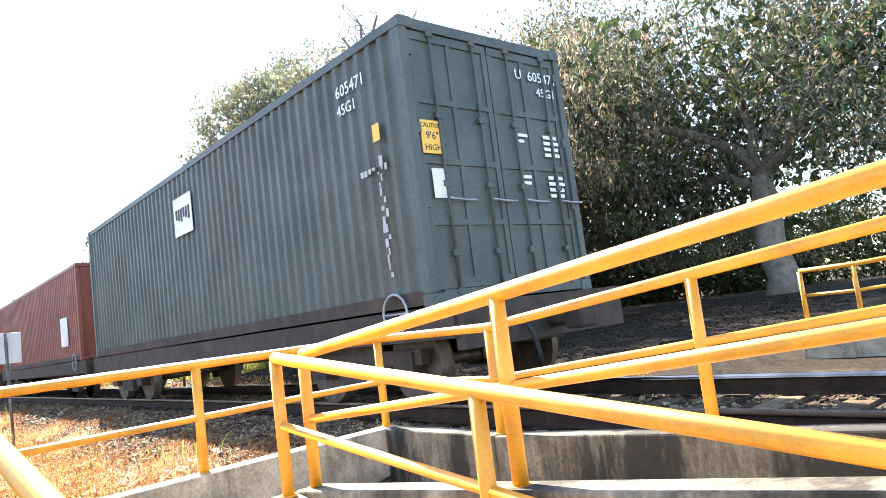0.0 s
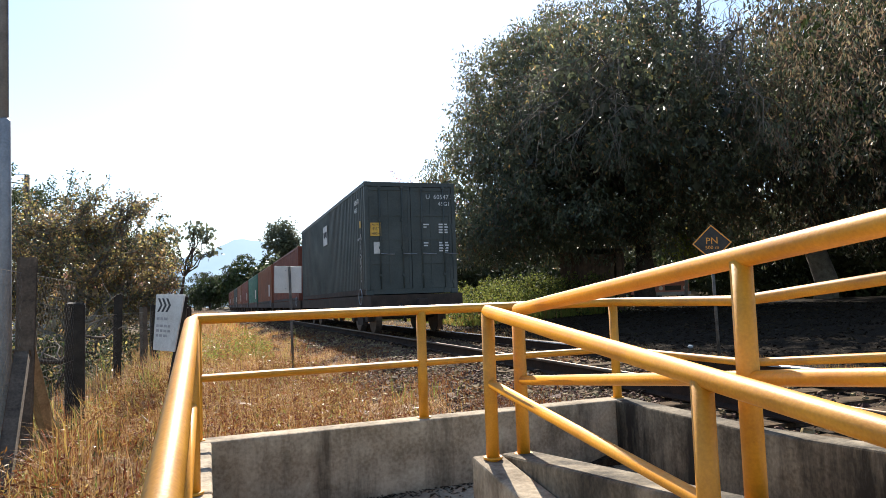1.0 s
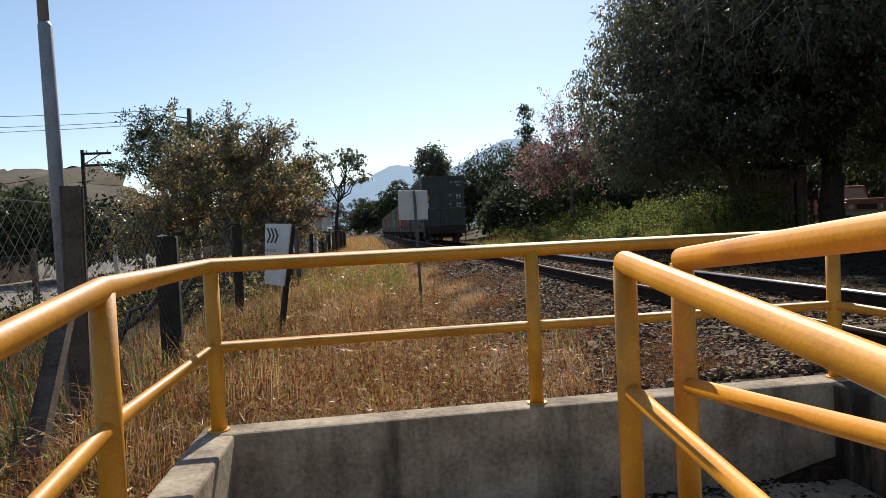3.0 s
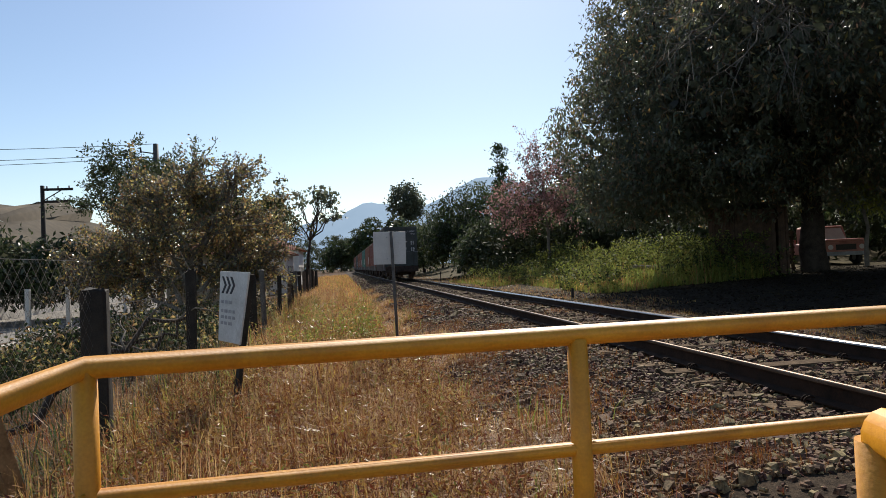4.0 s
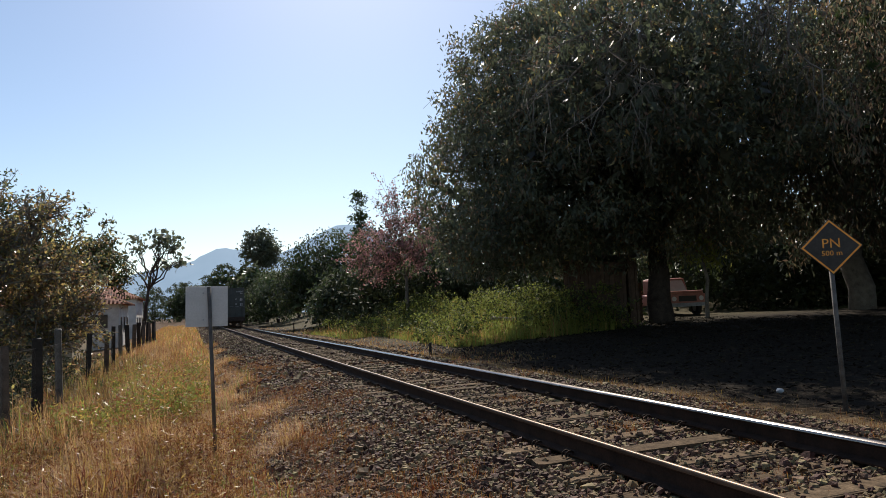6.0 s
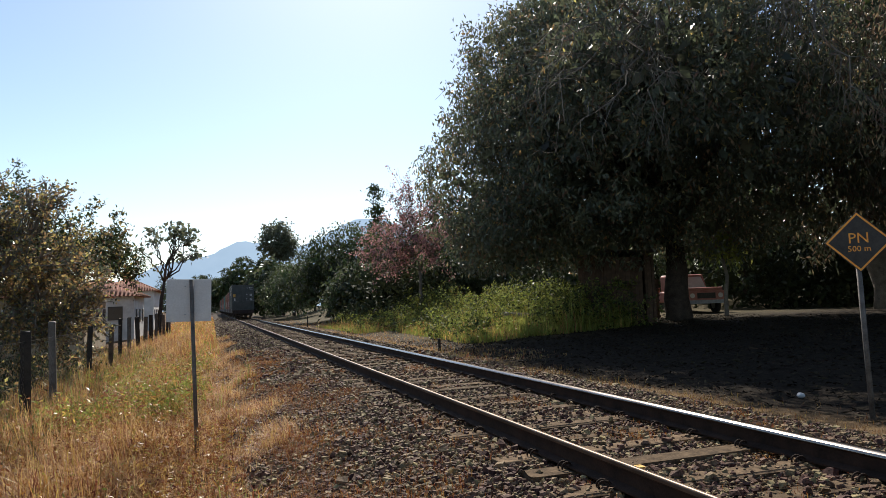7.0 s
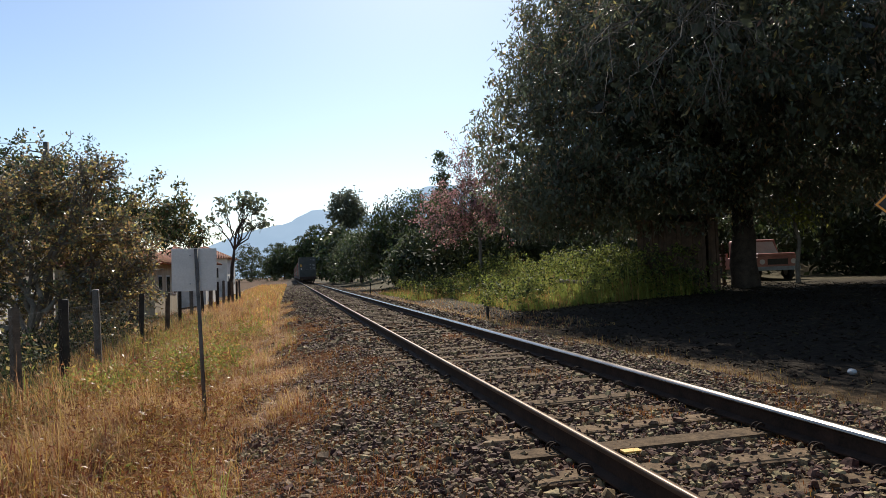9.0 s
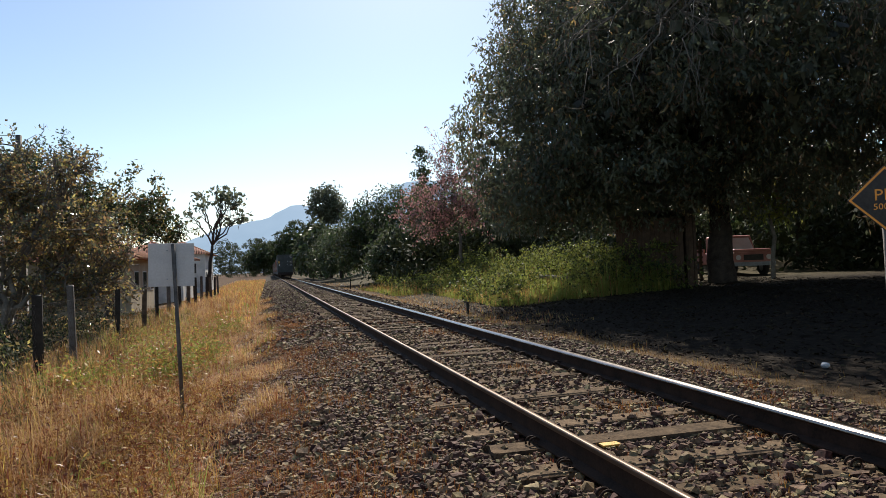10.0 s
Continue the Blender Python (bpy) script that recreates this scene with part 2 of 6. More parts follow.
    b = n.new("ShaderNodeBump")
    b.inputs["Strength"].default_value, b.inputs["Distance"].default_value = 0.8, 0.03
    link(tex(22, 8, 0.75), b.inputs["Height"]), link(b.outputs["Normal"], p.inputs["Normal"])
    return m


GROUND = ground_material()


# ---- mesh tools ----
def box(bm, x0, x1, y0, y1, z0, z1, m=None, bevel=0.0):
    got = bmesh.ops.create_cube(bm, size=1.0)["verts"]
    for v in got:
        v.co = Vector(((x0 + x1) / 2 + v.co.x * (x1 - x0), (y0 + y1) / 2 + v.co.y * (y1 - y0), (z0 + z1) / 2 + v.co.z * (z1 - z0)))
        if m is not None:
            v.co = m @ v.co
    if bevel:
        edges = list({e for v in got for e in v.link_edges})
        bmesh.ops.bevel(bm, geom=edges, offset=bevel, segments=2, affect="EDGES", profile=0.5)
    return bm


def prism(bm, outline, z0, z1):
    """A block over an outline in plan; z0 and z1 give its underside and top as functions of x and y."""
    low = [bm.verts.new((x, y, z0(x, y))) for x, y in outline]
    top = [bm.verts.new((x, y, z1(x, y))) for x, y in outline]
    k = len(outline)
    bm.faces.new(low[::-1]), bm.faces.new(top)
    for i in range(k):
        bm.faces.new((low[i], low[(i + 1) % k], top[(i + 1) % k], top[i]))
    return bm


def tube(bm, points, radii, sides=12, caps=True):
    """A round bar along points."""
    points = [Vector(p) for p in points]
    if not hasattr(radii, "__len__"):
        radii = [radii] * len(points)
    rings, side = [], None
    for i, p in enumerate(points):
        ahead = (points[min(i + 1, len(points) - 1)] - points[max(i - 1, 0)]).normalized()
        if side is None:
            side = ahead.cross(Vector((0.13, 0.21, 0.97)) if abs(ahead.z) < 0.9 else Vector((1, 0.1, 0))).normalized()
        side = (side - ahead * side.dot(ahead)).normalized()
        other = ahead.cross(side)
        rings.append([bm.verts.new(p + (side * math.cos(a) + other * math.sin(a)) * radii[i])
                      for a in (2 * math.pi * j / sides for j in range(sides))])
    for a, b in zip(rings, rings[1:]):
        for j in range(sides):
            f = bm.faces.new((a[j], a[(j + 1) % sides], b[(j + 1) % sides], b[j]))
            f.smooth = True
    if caps:
        bm.faces.new(rings[0][::-1]), bm.faces.new(rings[-1])
    return bm


def finish(name, bm, material_):
    me = bpy.data.meshes.new(name)
    bmesh.ops.recalc_face_normals(bm, faces=bm.faces)
    bm.to_mesh(me)
    bm.free()
    me.materials.append(material_)
    return me


def part(name, bm, material_, parent=None, label=""):
    me = bm if isinstance(bm, bpy.types.Mesh) else finish(name, bm, material_)
    ob = new(name, me)
    if parent is not None:
        ob.parent = parent
    return tagged(ob, label) if label else ob


def thing(name, label, category, at=None, group="", kind=""):
    ob = new(name)
    ob.empty_display_size = 0.2
    if at is not None:
        ob.matrix_basis = at
    return tagged(ob, label, category, group, kind)


def bars(rows):
    """A box list as one mesh: rows of x0, x1, y0, y1, z0, z1."""
    bm = bmesh.new()
    for r in rows:
        box(bm, *r)
    return bm


def letters(text, size, material_, m, parent, name="lettering", depth=0.002):
    curve = bpy.data.curves.new(name, "FONT")
    curve.body, curve.size, curve.extrude, curve.align_x, curve.align_y = text, size, depth, "CENTER", "CENTER"
    curve.resolution_u = 2
    temp = bpy.data.objects.new(name, curve)
    me = bpy.data.meshes.new_from_object(temp)
    bpy.data.objects.remove(temp)
    me.materials.clear()
    me.materials.append(material_)
    ob = new(name, me)
    ob.parent, ob.matrix_basis = parent, m
    return ob


def quads(name, corners, material_, slots=None):
    """One mesh from an array of n x 4 x 3 corners."""
    k = len(corners)
    me = bpy.data.meshes.new(name)
    me.vertices.add(4 * k), me.loops.add(4 * k), me.polygons.add(k)
    me.vertices.foreach_set("co", np.ascontiguousarray(corners, dtype=np.float32).ravel())
    me.loops.foreach_set("vertex_index", np.arange(4 * k, dtype=np.int32))
    me.polygons.foreach_set("loop_start", np.arange(0, 4 * k, 4, dtype=np.int32))
    for m in material_ if isinstance(material_, (list, tuple)) else [material_]:
        me.materials.append(m)
    if slots is not None:
        me.polygons.foreach_set("material_index", np.asarray(slots, dtype=np.int32))
    me.update(calc_edges=True)
    return me


def leaf_quads(rng, centres, length, width, droop=0.5, jitter=0.35):
    """Pointed leaves at the centres, turned every way, hanging by droop."""
    k = len(centres)
    way = rng.normal(size=(k, 3))
    way[:, 2] -= droop * 2
    way /= np.linalg.norm(way, axis=1, keepdims=True)
    side = np.cross(way, rng.normal(size=(k, 3)))
    side /= np.linalg.norm(side, axis=1, keepdims=True) + 1e-9
    ln = length * (1 + jitter * rng.uniform(-1, 1, (k, 1)))
    wd = width * (1 + jitter * rng.uniform(-1, 1, (k, 1))) / 2
    up = np.cross(way, side)
    mid = centres + way * ln * 0.5 + up * ln * 0.08
    return np.stack([centres, mid + side * wd, centres + way * ln, mid - side * wd], 1)


def height(x, y):
    """The ground's height."""
    x, y = np.asarray(x, float), np.asarray(y, float)
    s = lambda a, b, v: np.clip((v - a) / (b - a), 0, 1) ** 2 * (3 - 2 * np.clip((v - a) / (b - a), 0, 1))
    z = -0.32 + 0.27 * s(-2.6, -1.25, x) - 0.06 * s(2.7, 3.6, x)
    z = z + 0.045 * np.clip(x - 4.5, 0, 12) - 0.25 * s(-6.0, -10, x)
    z = z + 0.03 * np.sin(x * 2.1 + y * 0.7) * np.sin(y * 1.3 - x * 0.4) * (1 - s(-2.4, -1.8, x) * (1 - s(3, 3.8, x)))
    z = z + 0.9 * s(6, 14, x) * s(24, 40, y)
    return z


# ---- ground ----
def ground():
    xs = sorted({*np.linspace(-6, 6, 61).round(3), *np.linspace(6, 40, 45).round(3), *np.linspace(-40, -6, 40).round(3),
                 -4.29, -4.17, -1.62, -1.48, *(-40 * 1.35 ** k for k in range(1, 16)), *(40 * 1.35 ** k for k in range(1, 16))})
    ys = sorted({*np.linspace(-8, 20, 113).round(3), *np.linspace(20, 130, 90).round(3), -0.4, -0.33,
                 *(-8 - 12 * 1.45 ** k for k in range(14)), *(130 + 12 * 1.4 ** k for k in range(17))})
    xs, ys = np.array(xs), np.array(ys)
    gx, gy = np.meshgrid(xs, ys)
    z = height(gx, gy)
    pit = (gx > -4.25) & (gx < -1.55) & (gy < -0.36)
    z[pit] = -2.2
    co = np.stack([gx, gy, z], -1).reshape(-1, 3)
    w = len(xs)
    i = (np.arange(len(ys) - 1)[:, None] * w + np.arange(w - 1)[None]).ravel()
    me = bpy.data.meshes.new("ground")
    me.from_pydata(co.tolist(), [], np.stack([i, i + 1, i + w + 1, i + w], 1).tolist())
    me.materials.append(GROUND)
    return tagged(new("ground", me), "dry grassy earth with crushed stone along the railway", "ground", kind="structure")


ground()


# ---- railway track ----
GAUGE, HEAD = 1.67, 0.18
SLEEPER_Y = [-30.0]
spacing = random.Random(6)
while SLEEPER_Y[-1] < 150:
    SLEEPER_Y.append(SLEEPER_Y[-1] + 0.57 + spacing.uniform(-0.03, 0.03))


def railway_track():
    track = thing("railway_track", "single rusty railway track on wooden sleepers in stone ballast", "railway track", kind="structure")
    for x in (0.0, GAUGE):
        bm = bmesh.new()
        half = [(0.07, 0.0), (0.07, 0.012), (0.012, 0.035), (0.009, 0.125), (0.034, 0.138), (0.033, 0.148), (0.018, 0.158)]
        profile = half + [(-a, b) for a, b in half[::-1]]
        lo = [bm.verts.new((x + a, -60, b + 0.004)) for a, b in profile]
        hi = [bm.verts.new((x + a, 400, b + 0.004)) for a, b in profile]
        for j in range(len(profile)):
            bm.faces.new((lo[j], lo[(j + 1) % len(profile)], hi[(j + 1) % len(profile)], hi[j]))
        rail = part("rail", bm, RAIL_STEEL, track, "rusty brown steel rail")
        bm = bmesh.new()
        lo, hi = [], []
        inner = 1 if x == 0.0 else -1
        crown = [(a, 0.180 - 0.5 * (a + 0.02) ** 2 / 0.07) for a in np.linspace(-0.024, 0.034, 11)] + [(0.036, 0.146)]
        crown = [(-0.036, 0.146), (-0.036, 0.168), (-0.032, 0.176)] + crown
        for a, b in crown:
            lo.append(bm.verts.new((x + inner * a, -60, b + 0.001))), hi.append(bm.verts.new((x + inner * a, 400, b + 0.001)))
        for j in range(len(crown) - 1):
            bm.faces.new((lo[j], hi[j], hi[j + 1], lo[j + 1])).smooth = True
        part("running_surface", bm, RAIL_DULL if x == 0.0 else RAIL_HEAD, rail, "dull worn rail head" if x == 0.0 else "worn shiny rail head")
    rng = random.Random(5)
    shapes = []
    for k in range(4):
        bm = bmesh.new()
        box(bm, -1.28, 1.28, -0.11, 0.11, -0.16, 0.0, bevel=0.012)
        for v in bm.verts:
            v.co += Vector((rng.uniform(-0.03, 0.03) if abs(v.co.x) > 1 else 0, rng.uniform(-0.012, 0.012), rng.uniform(-0.008, 0.003)))
        shapes.append(finish("sleeper", bm, SLEEPER))
    bm = bmesh.new()
    for dx in (0.0, 0.045):
        tube(bm, [(dx, -0.045 + 0.045 * (1 - math.cos(a)), 0.035 * math.sin(a) + 0.012) for a in np.linspace(-0.3, 3.5, 9)], 0.008, 6)
    clip = finish("rail_clip", bm, RAIL_STEEL)
    for k, y in enumerate(SLEEPER_Y):
        ob = part("sleeper", shapes[k % 4], None, track)
        ob.matrix_basis = pose(GAUGE / 2 + rng.uniform(-0.05, 0.05), y, -0.008 + rng.uniform(-0.014, 0.006), 0, 0, rng.uniform(-2.2, 2.2))
        if 1.0 < y < 16:
            for x in (0.0, GAUGE):
                for s in (-1, 1):
                    c = part("rail_clip", clip, None, ob)
                    c.matrix_basis = pose(x - GAUGE / 2 + s * 0.115, -0.02, 0.004, 0, 0, 90 + rng.uniform(-14, 14))
    return track


railway_track()


def ballast():
    """Crushed stone: irregular eight-cornered pieces in one mesh, thinning out with distance."""
    rng = np.random.default_rng(3)
    k1, k2 = 100000, 40000
    x = np.concatenate([rng.uniform(-2.55, 3.15, k1), rng.uniform(-2.5, 3.1, k2)])
    y = np.concatenate([1.2 + 12 * rng.uniform(0, 1, k1) ** 1.35, 12 + 98 * rng.uniform(0, 1, k2) ** 1.5])
    y[: k1 // 9] = rng.uniform(-9, 2.5, k1 // 9)
    keep = ~((x < -1.4) & (y < -0.2)) & (np.abs(x) > 0.05) & (np.abs(x - GAUGE) > 0.05)
    keep &= (x > -2.3) | (rng.uniform(size=len(x)) < 0.3)
    away = np.abs(y[:, None] - np.array(SLEEPER_Y)[None])
    gap, bare = away.min(1), rng.uniform(0.74, 1.0, len(SLEEPER_Y))[away.argmin(1)]
    keep &= ~((gap < 0.12) & (x > -0.46) & (x < GAUGE + 0.46) & (rng.uniform(size=len(x)) < bare))
    lying = ((gap < 0.12) & (x > -0.46) & (x < GAUGE + 0.46))[keep]
    x, y = x[keep], y[keep]
    k = len(x)
    size = np.where(y < 13, rng.gamma(5, 0.0029, k), rng.gamma(6, 0.004, k) * (1 + np.clip(y - 30, 0, 60) / 50)).clip(0.007, 0.09)
    base = np.array([(-1, -1, -.6), (1, -1, -.6), (1, 1, -.6), (-1, 1, -.6), (-.7, -.7, .6), (.7, -.7, .6), (.7, .7, .6), (-.7, .7, .6)])
    co = base[None] * (1 + rng.uniform(-0.45, 0.45, (k, 8, 3))) * size[:, None, None] * rng.uniform(0.6, 1.25, (k, 1, 3))
    a, b = rng.uniform(0, 6.28, k), rng.normal(0, 0.45, k)
    ca, sa, cb, sb = np.cos(a), np.sin(a), np.cos(b), np.sin(b)
    rx = co[..., 0] * cb[:, None] + co[..., 2] * sb[:, None]
    rz = -co[..., 0] * sb[:, None] + co[..., 2] * cb[:, None]
    px = rx * ca[:, None] - co[..., 1] * sa[:, None]
    py = rx * sa[:, None] + co[..., 1] * ca[:, None]
    co = np.stack([px + x[:, None], py + y[:, None], rz + (np.where(lying, -0.012, height(x, y)) + size * 0.35 + rng.uniform(-0.01, 0.02, k) * np.where(lying, 0.2, 1))[:, None]], -1)
    faces = np.array([(0, 3, 2, 1), (4, 5, 6, 7), (0, 1, 5, 4), (1, 2, 6, 5), (2, 3, 7, 6), (3, 0, 4, 7)])
    loops = (faces[None] + 8 * np.arange(k)[:, None, None]).reshape(-1)
    me = bpy.data.meshes.new("gravel")
    me.vertices.add(8 * k), me.loops.add(len(loops)), me.polygons.add(6 * k)
    me.vertices.foreach_set("co", co.astype(np.float32).ravel())
    me.loops.foreach_set("vertex_index", loops.astype(np.int32))
    me.polygons.foreach_set("loop_start", np.arange(0, len(loops), 4, dtype=np.int32))
    me.polygons.foreach_set("use_smooth", np.zeros(6 * k, dtype=bool))
    me.materials.append(STONE)
    me.update(calc_edges=True)
    bed = thing("ballast", "loose grey-brown crushed stone between and beside the rails", "gravel", kind="structure")
    gravel = new("gravel", me)
    gravel.parent = bed
    tagged(gravel, kind="stuff")
    shapes = []
    for j in range(12):
        bm = bmesh.new()
        vs = [bm.verts.new(Vector(c) * 0.02 + Vector(rng.uniform(-0.007, 0.007, 3))) for c in base]
        for f in faces:
            bm.faces.new([vs[q] for q in f])
        shapes.append(finish("stone", bm, STONE))
    for j in range(290):
        sx, sy = rng.uniform(-1.55, -0.12), 1.3 + 2.6 * rng.uniform() ** 1.3
        ob = part("stone", shapes[j % 12], None, bed)
        ob.matrix_basis = pose(sx, sy, float(height(sx, sy)) + 0.018, rng.uniform(-25, 25), rng.uniform(-25, 25), rng.uniform(0, 360)) @ Matrix.Scale(rng.uniform(0.7, 1.35), 4)


ballast()


# ---- switchback ramp with handrails ----
WALL_X, MID_A, MID_B, EAST_X, FAR_Y, BEND_Y = -4.207, -2.914, -2.759, -1.43, -0.25, -1.429
FALL, RISE, FLOOR, TOP, RAIL_Z = 0.113, 0.104, -0.15, 0.268, 0.937


def far_y(x):
    """The far wall stands slightly askew."""
    return FAR_Y + 0.045 * (x + 3.0)


def ramp_down(y):
    return min(0.0, (y - BEND_Y) * FALL)


def ramp_up(y):
    return max(0.0, (BEND_Y - y) * RISE)


def ramp():
    r = thing("access_ramp", "grey concrete switchback ramp with low stained walls", "ramp", kind="structure")
    low = lambda x, y: -2.1

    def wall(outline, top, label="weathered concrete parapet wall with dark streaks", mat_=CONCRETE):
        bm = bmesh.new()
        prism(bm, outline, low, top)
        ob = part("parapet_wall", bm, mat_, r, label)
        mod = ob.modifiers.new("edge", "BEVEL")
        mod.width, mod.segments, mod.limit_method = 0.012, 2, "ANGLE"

    flat = lambda x, y: TOP
    end = -7.5
    w = 0.075
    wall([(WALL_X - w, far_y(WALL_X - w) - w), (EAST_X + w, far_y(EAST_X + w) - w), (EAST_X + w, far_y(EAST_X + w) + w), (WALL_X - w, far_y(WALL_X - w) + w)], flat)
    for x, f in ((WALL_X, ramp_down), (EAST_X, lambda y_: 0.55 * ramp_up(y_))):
        wall([(x - w, BEND_Y), (x + w, BEND_Y), (x + w, far_y(x + w) - w - 0.003), (x - w, far_y(x - w) - w - 0.003)], flat, mat_=CONCRETE if x < -3 else MOULDY_SHADED)
        wall([(x - w, end), (x + w, end), (x + w, BEND_Y - 0.004), (x - w, BEND_Y - 0.004)], lambda x_, y_, f=f: TOP - 0.004 + f(y_), mat_=CONCRETE if x < -3 else MOULDY_SHADED)
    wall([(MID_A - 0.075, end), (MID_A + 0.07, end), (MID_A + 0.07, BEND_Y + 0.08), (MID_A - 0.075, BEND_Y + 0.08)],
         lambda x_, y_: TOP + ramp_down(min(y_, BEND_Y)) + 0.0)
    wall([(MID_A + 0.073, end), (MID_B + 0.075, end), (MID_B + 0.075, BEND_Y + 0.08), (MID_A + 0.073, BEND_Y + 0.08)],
         lambda x_, y_: TOP - 0.004 + ramp_up(y_), mat_=MOULDY_SHADED)
    wall([(4.92, -6.5), (5.08, -6.5), (5.08, -0.7), (4.92, -0.7)], lambda x_, y_: 0.42)
    for name, outline, top in (
            ("landing", [(WALL_X + w, BEND_Y), (EAST_X - w, BEND_Y), (EAST_X - w, far_y(EAST_X - w) - w), (WALL_X + w, far_y(WALL_X + w) - w)], lambda x_, y_: FLOOR),
            ("lower_flight", [(WALL_X + w, end), (MID_A - w, end), (MID_A - w, BEND_Y - 0.003), (WALL_X + w, BEND_Y - 0.003)], lambda x_, y_: FLOOR + ramp_down(y_)),
            ("upper_flight", [(MID_B + w, end), (EAST_X - w, end), (EAST_X - w, BEND_Y - 0.003), (MID_B + w, BEND_Y - 0.003)], lambda x_, y_: FLOOR + ramp_up(y_))):
        bm = bmesh.new()
        prism(bm, outline, low, top)
        part(name, bm, FLOOR_CONCRETE, r, "trodden concrete floor")
    return r


ramp()


def blown_leaves():
    rng = np.random.default_rng(55)
    leaf = quads("dry_leaf", leaf_quads(rng, np.zeros((1, 3)), 0.075, 0.035, 0.0), SHADED_LITTER)
    for v in leaf.vertices:
        v.co.z *= 0.25
    for k in range(14):
        x, y = rng.uniform(WALL_X + 0.12, EAST_X - 0.2), rng.uniform(BEND_Y - 0.9, FAR_Y - 0.16)
        if MID_A - 0.15 < x < MID_B + 0.15 and y < BEND_Y + 0.2:
            continue
        z = FLOOR + (ramp_down(y) if x < MID_A else ramp_up(y)) + 0.012
        ob = new("dry_leaf", leaf)
        ob.matrix_basis = pose(x, y, z, 0, 0, rng.uniform(0, 360)) @ Matrix.Scale(rng.uniform(0.6, 1.3), 4)
        tagged(ob, "curled brown leaf blown onto the concrete floor", "leaf", "dry leaves on the ramp")


blown_leaves()


def ramp_litter():
    """Soil and leaf crumbs against the foot of the walls and over the rising flight, coloured dark for the shade there.
    """
    rng = np.random.default_rng(56)
    # The dark crumbs also deepen the floor where shade falls.
    k = 1400
    x = rng.uniform(WALL_X + 0.09, EAST_X - 0.09, k)
    y = far_y(x) - 0.085 - rng.exponential(0.07, k)
    x2 = EAST_X - 0.085 - rng.exponential(0.3, k)
    y2 = rng.uniform(-3.2, -0.5, k)
    x, y = np.concatenate([x, x2]), np.concatenate([y, y2])
    keep = (x > WALL_X + 0.09) & (y > -3.4) & ~((x < MID_B + 0.1) & (y < BEND_Y + 0.1))
    x, y = x[keep], y[keep]
    z = FLOOR + np.where(y < BEND_Y, (BEND_Y - y) * RISE, 0) + 0.004
    q = leaf_quads(rng, np.stack([x, y, z], 1), 0.028, 0.016, 0.0)
    q[..., 2] = z[:, None] + np.abs(q[..., 2] - z[:, None]) * 0.2
    tagged(new("leaf_litter", quads("leaf_litter", q, SHADED_LITTER)), "soil and leaf crumbs, darkened for shade, along the ramp walls", "leaf litter", kind="stuff")


ramp_litter()


def handrail(label, corners, posts, foot, group="yellow handrails of the ramp", mid=0.33):
    """A welded tube railing: top and middle rail through the corners, posts at the given places."""
    h = thing("handrail", label, "handrail", group=group)
    bm = bmesh.new()
    tube(bm, corners, 0.030, 14)
    part("top_rail", bm, YELLOW, h)
    bm = bmesh.new()
    tube(bm, [(x, y, z - mid) for x, y, z in corners], 0.0215, 12)
    part("mid_rail", bm, YELLOW, h)
    for x, y, z in posts:
        bm = bmesh.new()
        tube(bm, [(x, y, foot(x, y) - 0.05), (x, y, z - 0.01)], 0.0305, 14)
        post = part("post", bm, YELLOW, h)
        bm = bmesh.new()
        tube(bm, [(x, y, foot(x, y) - 0.004), (x, y, foot(x, y) + 0.006)], 0.044, 12)
        part("weld_collar", bm, YELLOW, post, "dirty welded foot")
    return h


def rail_a(y):
    return RAIL_Z + ramp_down(y)


def rail_b(y):
    return RAIL_Z + ramp_up(y)


def handrails():
    ends = [BEND_Y, BEND_Y - 1.445, BEND_Y - 2.89, BEND_Y - 4.335]
    handrail("yellow tube handrail on the outer ramp wall", [(WALL_X, ends[3], rail_a(ends[3])), (WALL_X, BEND_Y, RAIL_Z), (WALL_X, far_y(WALL_X), RAIL_Z),
             (EAST_X, far_y(EAST_X), RAIL_Z), (EAST_X, BEND_Y, RAIL_Z), (EAST_X, ends[3], rail_b(ends[3]))],
             [(WALL_X, y, rail_a(y)) for y in ends] + [(x, far_y(x), RAIL_Z) for x in (WALL_X, -2.875, EAST_X)]
             + [(EAST_X, y, rail_b(y)) for y in ends],
             lambda x, y: TOP + (ramp_down(y) if x < -3 else 0.55 * ramp_up(y)))
    handrail("yellow tube handrail beside the falling flight", [(MID_A, ends[3], rail_a(ends[3])), (MID_A, BEND_Y, RAIL_Z)],
             [(MID_A, y, rail_a(y)) for y in ends], lambda x, y: TOP + ramp_down(y))
    handrail("yellow tube handrail beside the rising flight", [(MID_B, ends[3], rail_b(ends[3])), (MID_B, BEND_Y, RAIL_Z)],
             [(MID_B, y, rail_b(y)) for y in ends], lambda x, y: TOP + ramp_up(y))
    near = lambda x, y: 0.4
    handrail("far yellow tube handrail across the track", [(5.0, -0.8, 1.06), (5.0, -1.45, 1.06), (5.0, -5.5, 1.3)],
             [(5.0, -0.8, 1.06), (5.0, -1.45, 1.06), (5.0, -2.8, 1.14), (5.0, -4.2, 1.22), (5.0, -5.5, 1.3)], near, "yellow handrails beyond the track")


handrails()


# ---- train ----
BOGIES = (2.0, 10.9)


